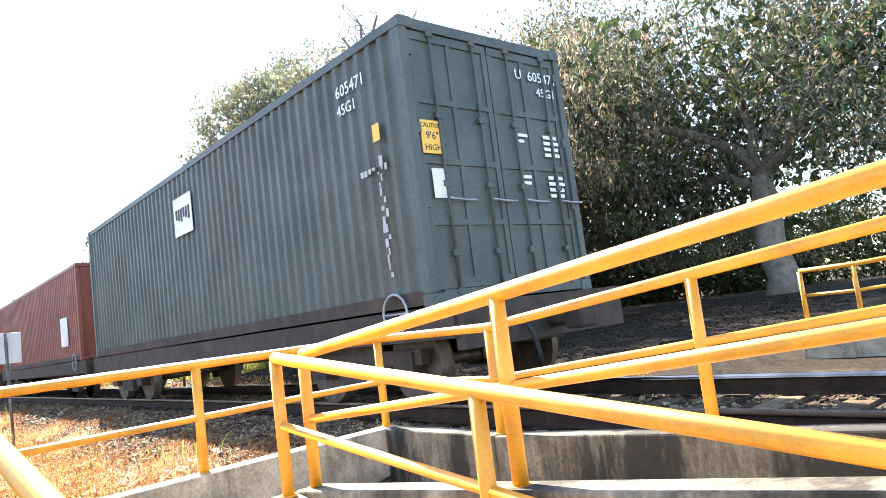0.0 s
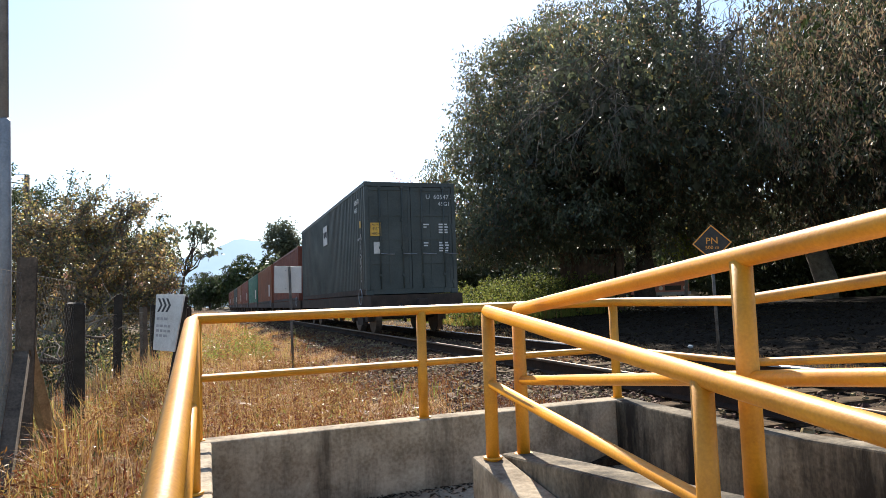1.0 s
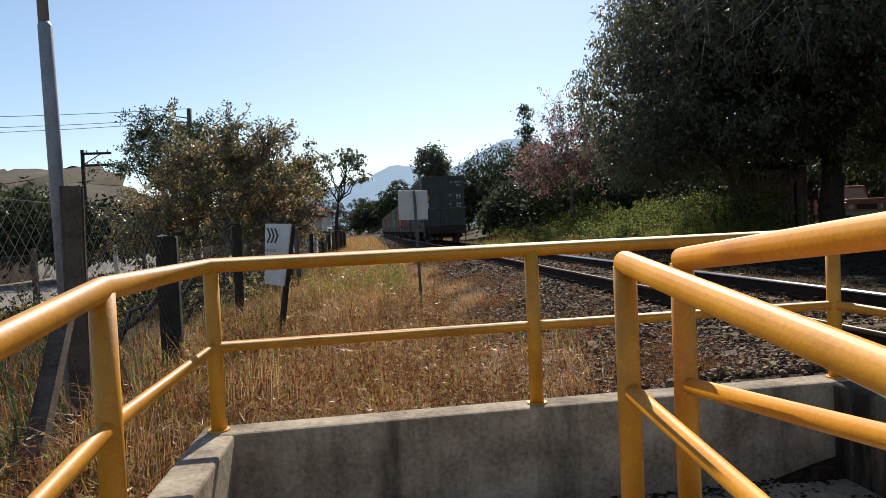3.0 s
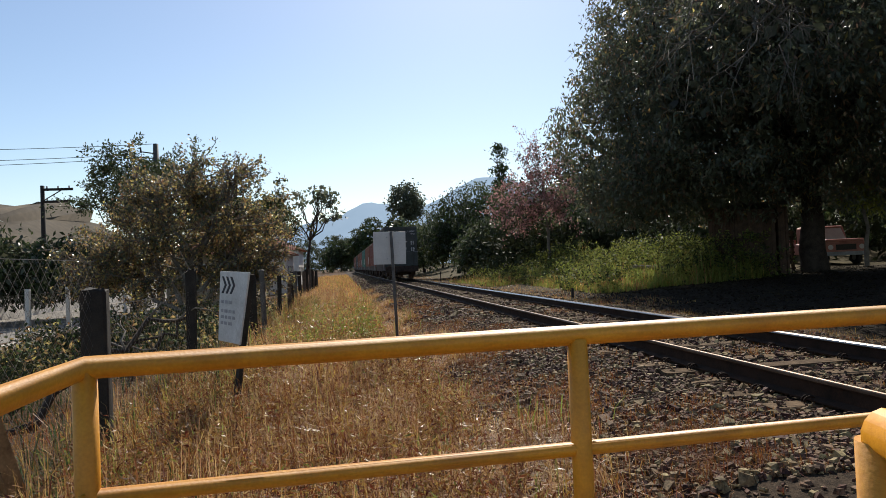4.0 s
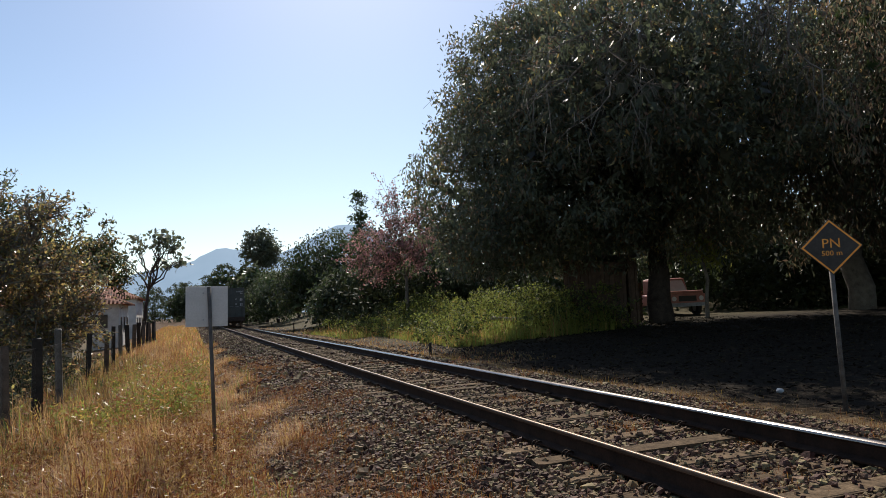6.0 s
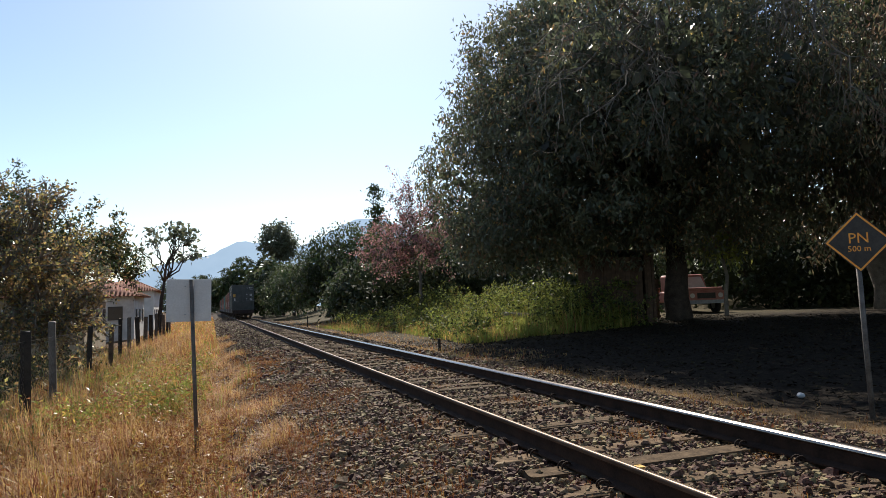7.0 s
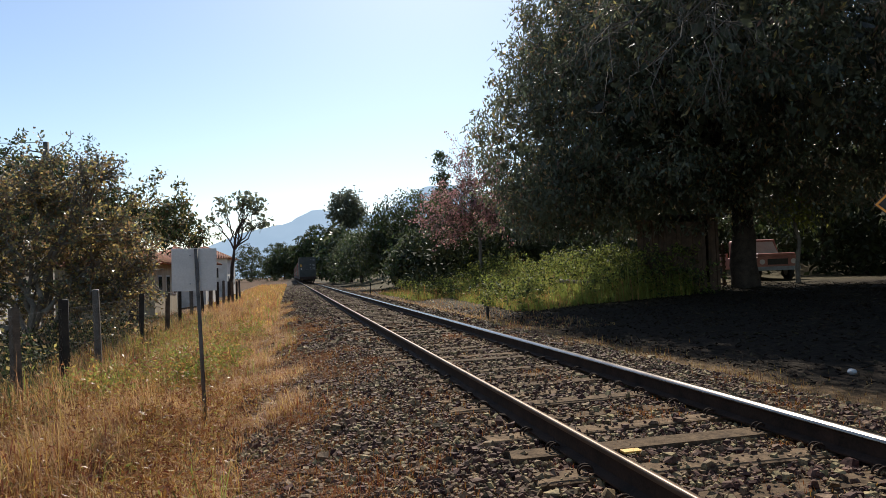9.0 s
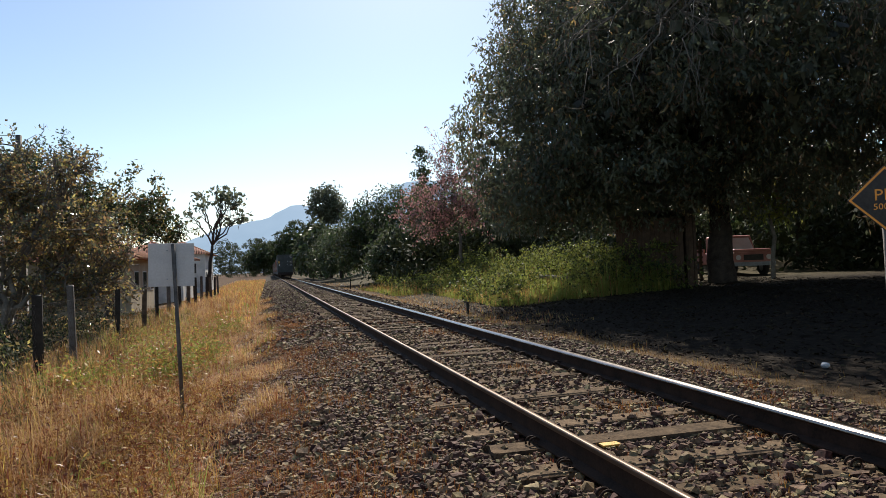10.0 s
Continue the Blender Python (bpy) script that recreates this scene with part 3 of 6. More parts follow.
def container(name, label, paint, marks=False):
    """A forty-foot box: y runs forward from its door end, z up from its underside."""
    c = thing(name, label, "shipping container", group="containers on the train")
    W, L, H = 1.219, 12.19, 2.9

    def corrugated(along, across, lo, hi, z0, z1, out):
        bm = bmesh.new()
        s, pts, inner = lo, [], True
        while s < hi - 0.05:
            for d, dep in ((0.0, 0.0), (0.07, 0.0), (0.11, 0.036), (0.18, 0.036), (0.22, 0.0)):
                pts.append((min(s + d, hi), dep))
            s += 0.22
        prev = None
        for a, d in pts:
            p = across - out * d
            xy = (p, a) if along == "y" else (a, p)
            if prev and (Vector((*xy, z0)) - prev[0].co).length < 1e-4:
                continue
            v = (bm.verts.new((*xy, z0)), bm.verts.new((*xy, z1)))
            if prev:
                bm.faces.new((prev[0], v[0], v[1], prev[1]))
            prev = v
        return bm

    part("side_wall", corrugated("y", -W + 0.02, 0.12, L - 0.12, 0.16, H - 0.1, -1), paint, c)
    part("side_wall", corrugated("y", W - 0.02, 0.12, L - 0.12, 0.16, H - 0.1, 1), paint, c)
    part("front_wall", corrugated("x", L - 0.03, -W + 0.1, W - 0.1, 0.16, H - 0.1, 1), paint, c)
    part("roof", bars([(-W + 0.03, W - 0.03, 0.05, L - 0.05, H - 0.05, H - 0.012)]), paint, c)
    part("floor_frame", bars([(-W + 0.06, W - 0.06, 0.06, L - 0.06, 0.06, 0.15)]), paint, c)
    for x in (-W, W - 0.1):
        part("bottom_rail", bars([(x, x + 0.1, 0.12, L - 0.12, 0.02, 0.16)]), WAGON, c, "dark bottom rail")
        part("top_rail", bars([(x + 0.01, x + 0.09, 0.12, L - 0.12, H - 0.1, H - 0.005)]), paint, c)
        for y in (0.0, L - 0.13):
            bm = bmesh.new()
            box(bm, x, x + 0.1, y, y + 0.13, 0.12, H - 0.12, bevel=0.012)
            part("corner_post", bm, paint, c)
            for z in (0.0, H - 0.12):
                bm = bmesh.new()
                box(bm, x - 0.002 if x < 0 else x - 0.078, x + 0.178 if x < 0 else x + 0.102, y - 0.003, y + 0.133, z, z + 0.12, bevel=0.01)
                part("corner_casting", bm, paint, c)
    part("door_header", bars([(-W + 0.18, W - 0.18, 0.01, 0.11, H - 0.12, H - 0.01)]), paint, c)
    part("door_sill", bars([(-W + 0.18, W - 0.18, 0.01, 0.11, 0.02, 0.14)]), paint, c)
    for s in (-1, 1):
        x0, x1 = (-W + 0.11, -0.012) if s < 0 else (0.012, W - 0.11)
        bm = bmesh.new()
        box(bm, x0, x1, 0.05, 0.075, 0.15, H - 0.13)
        door = part("door", bm, paint, c)
        for z0, z1 in ((0.15, 0.25), (0.78, 0.84), (1.40, 1.46), (2.02, 2.08), (H - 0.22, H - 0.13)):
            part("door_rib", bars([(x0, x1, 0.03, 0.0495, z0, z1)]), paint, door)
        mid = (x0 + x1) / 2
        for x in (x0 + 0.03, mid, x1 - 0.03):
            part("door_rib", bars([(x - 0.035, x + 0.035, 0.033, 0.0495, 0.252, H - 0.222)]), paint, door)
        for x in (x0 + 0.28, x1 - 0.22):
            bm = bmesh.new()
            tube(bm, [(x, 0.012, 0.1), (x, 0.012, H - 0.1)], 0.017, 8)
            for z in (0.12, 0.5, 1.2, 1.9, H - 0.14):
                box(bm, x - 0.04, x + 0.04, -0.005, 0.035, z - 0.03, z + 0.03)
            part("locking_bar", bm, paint, door)
            bm = bmesh.new()
            tube(bm, [(x, -0.012, 1.05), (x + 0.2, -0.02, 1.03), (x + 0.36, -0.02, 1.03)], 0.012, 6)
            part("lock_handle", bm, GALVANISED, door)
        for z in (0.3, 1.0, 1.75, 2.55):
            x = -W + 0.1 if s < 0 else W - 0.1
            part("hinge", bars([(x - 0.04, x + 0.04, 0.005, 0.05, z - 0.05, z + 0.05)]), paint, door)
    face = pose(0, 0, 0, 90, 0, 0)
    if marks:
        def plate(name_, x0, x1, z0, z1, mat_, label_, y=0.018):
            return part(name_, bars([(x0, x1, y, y + 0.006, z0, z1)]), mat_, c, label_)
        warning = plate("warning_sticker", -1.08, -0.80, 1.50, 1.84, STICKER_YELLOW, "faded yellow height warning sticker")
        for text, z, size in (("CAUTION", 1.785, 0.066), ("9'6\"", 1.68, 0.11), ("HIGH", 1.56, 0.09)):
            letters(text, size, INK, pose(-0.94, 0.016, z, 90), warning)
        plate("data_plate", -1.0, -0.83, 1.05, 1.35, WHITE_BOARD, "pale data plate")
        letters("U  605471", 0.17, WHITE_INK, pose(0.78, 0.024, 2.52, 90), c, "white_number")
        letters("45G1", 0.15, WHITE_INK, pose(0.92, 0.024, 2.34, 90), c, "white_number")
        rows = []
        rng = random.Random(2)
        for k, z in enumerate((1.78, 1.71, 1.64, 1.57, 1.3, 1.23, 1.16, 1.09)):
            if k % 4 < 2:
                rows.append((0.33, 0.33 + rng.uniform(0.08, 0.16), 0.018, 0.024, z, z + 0.035))
            for x in (0.75, 0.9):
                rows.append((x, x + rng.uniform(0.08, 0.12), 0.018, 0.024, z, z + 0.04))
        for r in rows:
            part("figure_row", bars([r]), WHITE_INK, c)
        side = pose(0, 0, 0, 90, 0, -90)
        letters("605471", 0.19, WHITE_INK, pose(-W - 0.003, 0.95, 2.48, 90, 0, -90), c, "white_number")
        letters("45G1", 0.17, WHITE_INK, pose(-W - 0.003, 1.05, 2.27, 90, 0, -90), c, "white_number")
        part("company_plate", bars([(-W - 0.012, -W - 0.004, 5.7, 6.5, 1.78, 2.42)]), WHITE_BOARD, c, "white plate with dark unreadable writing")
        [part("writing_bar", bars([(-W - 0.016, -W - 0.012, 5.78 + 0.11 * k, 5.86 + 0.11 * k, 2.0 + 0.03 * (k % 3), 2.22)]), INK, c) for k in range(6)]
        part("small_sticker", bars([(-W - 0.009, -W - 0.004, 0.5, 0.62, 1.76, 1.94)]), STICKER_YELLOW, c, "small yellow sticker")
        bm = bmesh.new()
        rng = random.Random(9)
        for z in np.linspace(0.35, 1.5, 16):
            y = 0.55 + rng.uniform(-0.05, 0.05)
            box(bm, -W - 0.004, -W - 0.001, y, y + rng.uniform(0.02, 0.09), z, z + rng.uniform(0.04, 0.11))
        for y in np.arange(0.45, 0.9, 0.07):
            box(bm, -W - 0.004, -W - 0.001, y, y + rng.uniform(0.03, 0.07), 1.46 + rng.uniform(-0.02, 0.02), 1.51)
        part("scraped_paint", bm, FADED_INK, c, "pale vertical scrape in the paint")
    else:
        rows = []
        rng = random.Random(4)
        for z in (2.5, 2.36, 1.7, 1.6, 1.5, 1.3):
            rows.append((0.4, 0.4 + rng.uniform(0.3, 0.6), 0.018, 0.024, z, z + 0.06))
        for r in rows:
            part("figure_row", bars([r]), WHITE_INK, c)
        part("side_plate", bars([(-W - 0.012, -W - 0.004, 1.2, 2.0, 0.5, 1.4)]), WHITE_BOARD, c, "white plate")
    return c


def wheelset_mesh():
    bm = bmesh.new()
    tube(bm, [(-0.95, 0, 0), (0.95, 0, 0)], 0.075, 12)
    for s in (-1, 1):
        tube(bm, [(s * 0.755, 0, 0), (s * 0.775, 0, 0), (s * 0.78, 0, 0), (s * 0.90, 0, 0)], [0.455, 0.455, 0.425, 0.42], 28)
    box(bm, -0.03, 0.03, -0.12, 0.12, -0.05, 0.05)
    return finish("wheelset", bm, WHEEL)


def wagon():
    """A flat wagon: y forward from its rear buffer beam, z up from the rail head."""
    w = thing("flat_wagon", "dark rusty flat container wagon on two bogies", "railway wagon", group="wagons of the train")
    part("deck", bars([(-1.15, 1.15, 0.1, 12.8, 0.85, 0.97)]), WAGON, w)
    for x in (-1.2, 1.08):
        part("side_sill", bars([(x, x + 0.12, 0.05, 12.85, 0.66, 0.976)]), WAGON, w)
    part("centre_sill", bars([(-0.25, 0.25, 0.05, 12.85, 0.52, 0.85)]), WAGON, w)
    for y in (0.0, 12.8):
        part("end_beam", bars([(-1.2, 1.2, y - 0.03, y + 0.1, 0.55, 0.97)]), WAGON, w)
    bm = bmesh.new()
    tube(bm, [(0, -0.35, 0.72), (0, 0.1, 0.72)], 0.09, 10)
    box(bm, -0.13, 0.13, -0.5, -0.28, 0.6, 0.86, bevel=0.03)
    part("coupler", bm, WAGON, w)
    bm = bmesh.new()
    tube(bm, [(-0.45, -0.05, 0.75), (-0.45, -0.16, 0.62), (-0.42, -0.18, 0.42), (-0.36, -0.13, 0.3)], 0.025, 8)
    part("brake_hose", bm, RUBBER, w)
    bm = bmesh.new()
    tube(bm, [(-1.26 + 0.0 * a, 0.9 + 0.2 * math.cos(a), 0.95 + 0.2 * math.sin(a)) for a in np.linspace(0, 6.283, 17)], 0.014, 6, caps=False)
    tube(bm, [(-1.26, 0.7, 0.95), (-1.26, 1.1, 0.95)], 0.01, 6)
    part("brake_wheel", bm, GALVANISED, w, "round steel handbrake wheel")
    for by in BOGIES:
        bm = bmesh.new()
        for s in (-1, 1):
            box(bm, s * 0.98 - 0.06, s * 0.98 + 0.06, by - 1.15, by + 1.15, 0.42, 0.58)
            box(bm, s * 0.98 - 0.07, s * 0.98 + 0.07, by - 0.35, by + 0.35, 0.2, 0.66)
            for a in (-0.87, 0.87):
                box(bm, s * 0.98 - 0.09, s * 0.98 + 0.09, by + a - 0.16, by + a + 0.16, 0.3, 0.56)
        box(bm, -0.98, 0.98, by - 0.15, by + 0.15, 0.42, 0.6)
        part("bogie_frame", bm, WAGON, w)
    return w


def train_y(t):
    """How far the train's last container has gone, slowing a little."""
    return 0.35 + 12.15 * t - 0.08 * t * t


TRAIN = []
WHEELS = []


def train():
    ws = wheelset_mesh()
    first = wagon()
    boxes = {}
    paints = [TEAL, RED, RUST, GREEN, RED, RUST, TEAL, RUST, RED]
    words = {TEAL: "grey-green", RED: "dull red", RUST: "rusty brown", GREEN: "green"}
    for k, paint in enumerate(paints):
        w = first if k == 0 else copy_thing(first, pose(0, 0, 0))
        y0 = k * 13.6
        TRAIN.append((w, y0 - 0.35, HEAD))
        if k < 3:
            for by in BOGIES:
                for a in (-0.87, 0.87):
                    ob = part("wheelset", ws, None, w)
                    ob.matrix_basis = pose(0, by + a, 0.42)
                    WHEELS.append((ob, by + a))
        if k == 0:
            c = container("shipping_container", "grey-green corrugated shipping container with white figures on its doors", paint, True)
        elif paint in boxes:
            c = copy_thing(boxes[paint], pose(0, 0, 0))
        else:
            c = boxes[paint] = container("shipping_container", words[paint] + " corrugated shipping container on a flat wagon", paint)
            done = set()
            for piece in c.children_recursive:
                if piece.type == "MESH" and piece.data.name not in done:
                    done.add(piece.data.name)
                    piece.data.transform(Matrix.Diagonal((1, 1, 0.83, 1)))
        TRAIN.append((c, y0, HEAD + 0.98))


train()


# ---- signs ----
def back_sign():
    """A plate on a leaning post, seen from behind."""
    s = thing("square_sign", "blank grey back of a square sign on a thin leaning post", "sign")
    top, foot = Vector((-2.845, 7.28, 1.64)), Vector((-2.80, 7.36, -0.42))
    bm = bmesh.new()
    tube(bm, [foot, top], 0.021, 10)
    part("post", bm, SIGN_POST, s, "thin rusty grey post")
    bm = bmesh.new()
    box(bm, -0.226, 0.226, 0.0, 0.004, -0.226, 0.226, bevel=0.0015)
    plate = part("plate", bm, SIGN_BACK, s)
    plate.matrix_basis = pose(-2.87, 7.31, 1.42, 0, 1.0, 3)
    for z in (-0.15, 0.15):
        bm = bmesh.new()
        tube(bm, [(-0.04, -0.03, z), (-0.04, 0.006, z)], 0.008, 6)
        b = part("bolt", bm, GALVANISED, plate)
    return s


back_sign()


def diamond_sign():
    s = thing("level_crossing_sign", "black diamond sign with orange border and writing on a grey post", "sign")
    x, y = 3.82, 4.85
    bm = bmesh.new()
    tube(bm, [(x - 0.0, y + 0.02, -0.3), (x - 0.03, y + 0.02, 1.68)], 0.026, 10)
    part("post", bm, SIGN_POST, s, "grey-brown tube post")
    at = pose(x - 0.03, y - 0.006, 1.775, 90, 0, -38)

    def diamond(half, depth, y0):
        bm = bmesh.new()
        bmesh.ops.create_cube(bm, size=1.0)
        for v in bm.verts:
            v.co = Vector((v.co.x * half * 2, v.co.y * half * 2, v.co.z * depth + y0))
        bmesh.ops.rotate(bm, verts=bm.verts, matrix=Matrix.Rotation(radians(45), 3, "Z"))
        return bm
    for name, half, depth, z, m in (("panel", 0.226, 0.006, 0.0, SIGN_BLACK), ("border", 0.218, 0.002, 0.004, SIGN_ORANGE), ("field", 0.199, 0.002, 0.0065, SIGN_BLACK)):
        ob = part(name, diamond(half, depth, z), m, s, "orange border line" if name == "border" else "")
        ob.matrix_basis = at
    letters("PN", 0.155, SIGN_ORANGE, at @ pose(0, 0.035, 0.009), s)
    letters("500 m", 0.085, SIGN_ORANGE, at @ pose(0, -0.075, 0.009), s)
    return s


diamond_sign()


def chevron_board():
    """A white board with three arrow heads, on two dark posts."""
    s = thing("warning_board", "white weathered board with three dark arrow heads and faded lines", "sign")
    a, b = Vector((-4.80, 5.03, 0)), Vector((-4.45, 4.50, 0))
    u = (b - a).normalized()
    m = Matrix(((u.x, -u.y, 0, a.x), (u.y, u.x, 0, a.y), (0, 0, 1, 0.51), (0, 0, 0, 1))) @ pose(0, 0, 0, -3, 2.0, 0)
    w = (b - a).length
    bm = bmesh.new()
    box(bm, 0, w, -0.01, 0.01, -0.02, 0.68, bevel=0.004)
    for v in bm.verts:
        v.co.x *= 1 - 0.24 * (0.68 - v.co.z) / 0.7
    ob = part("board", bm, WHITE_BOARD, s)
    ob.matrix_basis = m
    for k in range(3):
        x = 0.05 + k * 0.095
        bm = bmesh.new()
        for top in (1, -1):
            pts = [(x, 0.545 + top * 0.085), (x + 0.045, 0.545 + top * 0.085), (x + 0.115, 0.545), (x + 0.07, 0.545)]
            front = [bm.verts.new((px, -0.0125, pz)) for px, pz in pts]
            back = [bm.verts.new((px, -0.0095, pz)) for px, pz in pts]
            bm.faces.new(front), bm.faces.new(back[::-1])
            for j in range(4):
                bm.faces.new((front[j], back[j], back[(j + 1) % 4], front[(j + 1) % 4]))
        ar = part("arrow_head", bm, INK, s, "dark painted arrow head")
        ar.matrix_basis = m
    rng = random.Random(7)
    rows = []
    for z, n_ in ((0.36, 3), (0.27, 4), (0.21, 4), (0.15, 3)):
        x = 0.05
        for k in range(n_):
            wd = rng.uniform(0.05, 0.09)
            rows.append((x, x + wd, -0.0125, -0.0095, z, z + 0.032))
            x += wd + 0.025
    for r in rows:
        ob = part("writing_bar", bars([r]), FADED_INK, s)
        ob.matrix_basis = m
    for x in (w * 0.93,):
        bm = bmesh.new()
        box(bm, x - 0.035, x + 0.035, 0.012, 0.06, -1.1, 0.66, bevel=0.006)
        for v in bm.verts:
            v.co.x += (v.co.z - 0.66) * w * 0.3
        p = part("post", bm, TAR_WOOD, s, "dark timber post")
        p.matrix_basis = m
    return s


chevron_board()


# ---- plants ----
def crown_points(rng, blobs, count, clump=45, loose=0.4, hollow=0.45):
    """Leaf places in clumps through the outer part of ellipsoids."""
    vol = np.array([rx * ry * rz for *_, rx, ry, rz in blobs]) ** 0.75
    per = np.maximum((count * vol / vol.sum() / clump).astype(int), 1)
    out = []
    for (cx, cy, cz, rx, ry, rz), k in zip(blobs, per):
        d = rng.normal(size=(k, 3))
        d /= np.linalg.norm(d, axis=1, keepdims=True)
        r = hollow + (1.03 - hollow) * rng.uniform(0, 1, (k, 1)) ** 0.7
        bump = 1 + 0.13 * np.sin(d[:, :1] * 7 + cx) * np.sin(d[:, 1:2] * 6 + cy) + 0.09 * np.sin(d[:, 2:] * 9 + cz)
        c = np.array([cx, cy, cz]) + d * r * bump * np.array([rx, ry, rz])
        n_ = rng.normal(size=(k, clump, 3)) * loose * np.array([1, 1, 0.75])
        out.append((c[:, None] + n_).reshape(-1, 3))
    return np.concatenate(out)


def limb(bm, rng, a, b, r0, r1, wiggle=0.12, steps=6, sides=8):
    a, b = np.array(a, float), np.array(b, float)
    t = np.linspace(0, 1, steps + 1)[:, None]
    p = a + (b - a) * t
    p[1:-1] += rng.normal(size=(steps - 1, 3)) * wiggle * np.linalg.norm(b - a) / 4
    p[:, 2] += np.sin(t[:, 0] * np.pi) * wiggle * np.linalg.norm(b - a) * 0.4
    tube(bm, p.tolist(), [r0 + (r1 - r0) * k / steps for k in range(steps + 1)], sides)
    return p


def tree(seed, name, label, base, trunk, blobs, leaves, leaf, mats, bark=None, droop=0.5, loose=0.4, clump=45, hollow=0.45,
         twigs=0, core=0.0, shares=None, group="", floor=None, category="tree", attached=False):
    """A tapered trunk, limbs to every part of the crown, and leaves in clumps. Places are in the world."""
    rng = np.random.default_rng(seed)
    base = np.array(base, float)
    t = thing(name, label, category, pose(*base), group)
    bark = bark or BARK
    bm = bmesh.new()
    fork = base + np.array([trunk[2] if len(trunk) > 2 else 0, 0, trunk[0]])
    r = trunk[1]
    pts = limb(bm, rng, base - (0, 0, 0.3), fork, r * 1.25, r * 0.8, 0.06, 6, 12)
    stem = bm
    for v in stem.verts:
        v.co -= Vector(base)
    part("trunk", stem, bark, t)
    bm = bmesh.new()
    spots = []
    for cx, cy, cz, rx, ry, rz in blobs:
        c = np.array([cx, cy, cz])
        p = limb(bm, rng, fork, c, r * 0.5, r * 0.18, 0.2, 6, 7)
        for k in range(5 + twigs):
            d = rng.normal(size=3)
            d /= np.linalg.norm(d)
            q = limb(bm, rng, p[rng.integers(3, 6)], c + d * np.array([rx, ry, rz]) * (0.92 if attached else 0.76), r * 0.16, 0.012, 0.25, 5, 5)
            spots.append((np.stack([q[2:-1], q[3:]], 1) if twigs else np.stack([q[-2:-1], q[-1:]], 1), rx * ry * rz))
            if twigs:
                for j in range(4):
                    e = q[rng.integers(2, 6)] + (rng.normal(size=3) + (0, 0, 0.35)) * np.array([rx, ry, rz]) * 0.3
                    s = limb(bm, rng, q[rng.integers(2, 5)], e, 0.016, 0.005, 0.3, 4, 4)
                    spots.append((np.stack([s[1:-1], s[2:]], 1), rx * ry * rz))
    for v in bm.verts:
        v.co -= Vector(base)
    part("branchwork", bm, bark, t)
    if attached:
        odds = np.concatenate([np.full(len(s), v ** 0.7) for s, v in spots])
        spots = np.concatenate([s for s, v in spots])
        pick = spots[rng.choice(len(spots), leaves, p=odds / odds.sum())]
        co = pick[:, 0] + (pick[:, 1] - pick[:, 0]) * rng.uniform(0, 1, (leaves, 1)) + rng.normal(size=(leaves, 3)) * loose
    else:
        co = crown_points(rng, blobs, leaves, clump, loose, hollow)
    if floor is not None:
        co = co[co[:, 2] > floor]
    co = co - base
    slots = rng.choice(len(mats), len(co), p=shares) if len(mats) > 1 else None
    part("crown", quads("crown", leaf_quads(rng, co, *leaf, droop), mats, slots), None, t)
    # Oversized leaves added inside the crown, out of sight, to block light.
    if core:
        pts = []
        for cx, cy, cz, rx, ry, rz in blobs:
            d = rng.normal(size=(int(core * rx * ry * rz), 3))
            d /= np.linalg.norm(d, axis=1, keepdims=True)
            pts.append(np.array([cx, cy, cz]) + d * rng.uniform(0.3, 0.86, (len(d), 1)) * np.array([rx, ry, rz]))
        pts = np.concatenate(pts) - base
        if floor is not None:
            pts = pts[pts[:, 2] + base[2] > floor]
        part("inner_foliage", quads("inner_foliage", leaf_quads(rng, pts, leaf[0] * 2.4, leaf[1] * 4.2, droop), mats[0]), None, t)
    return t


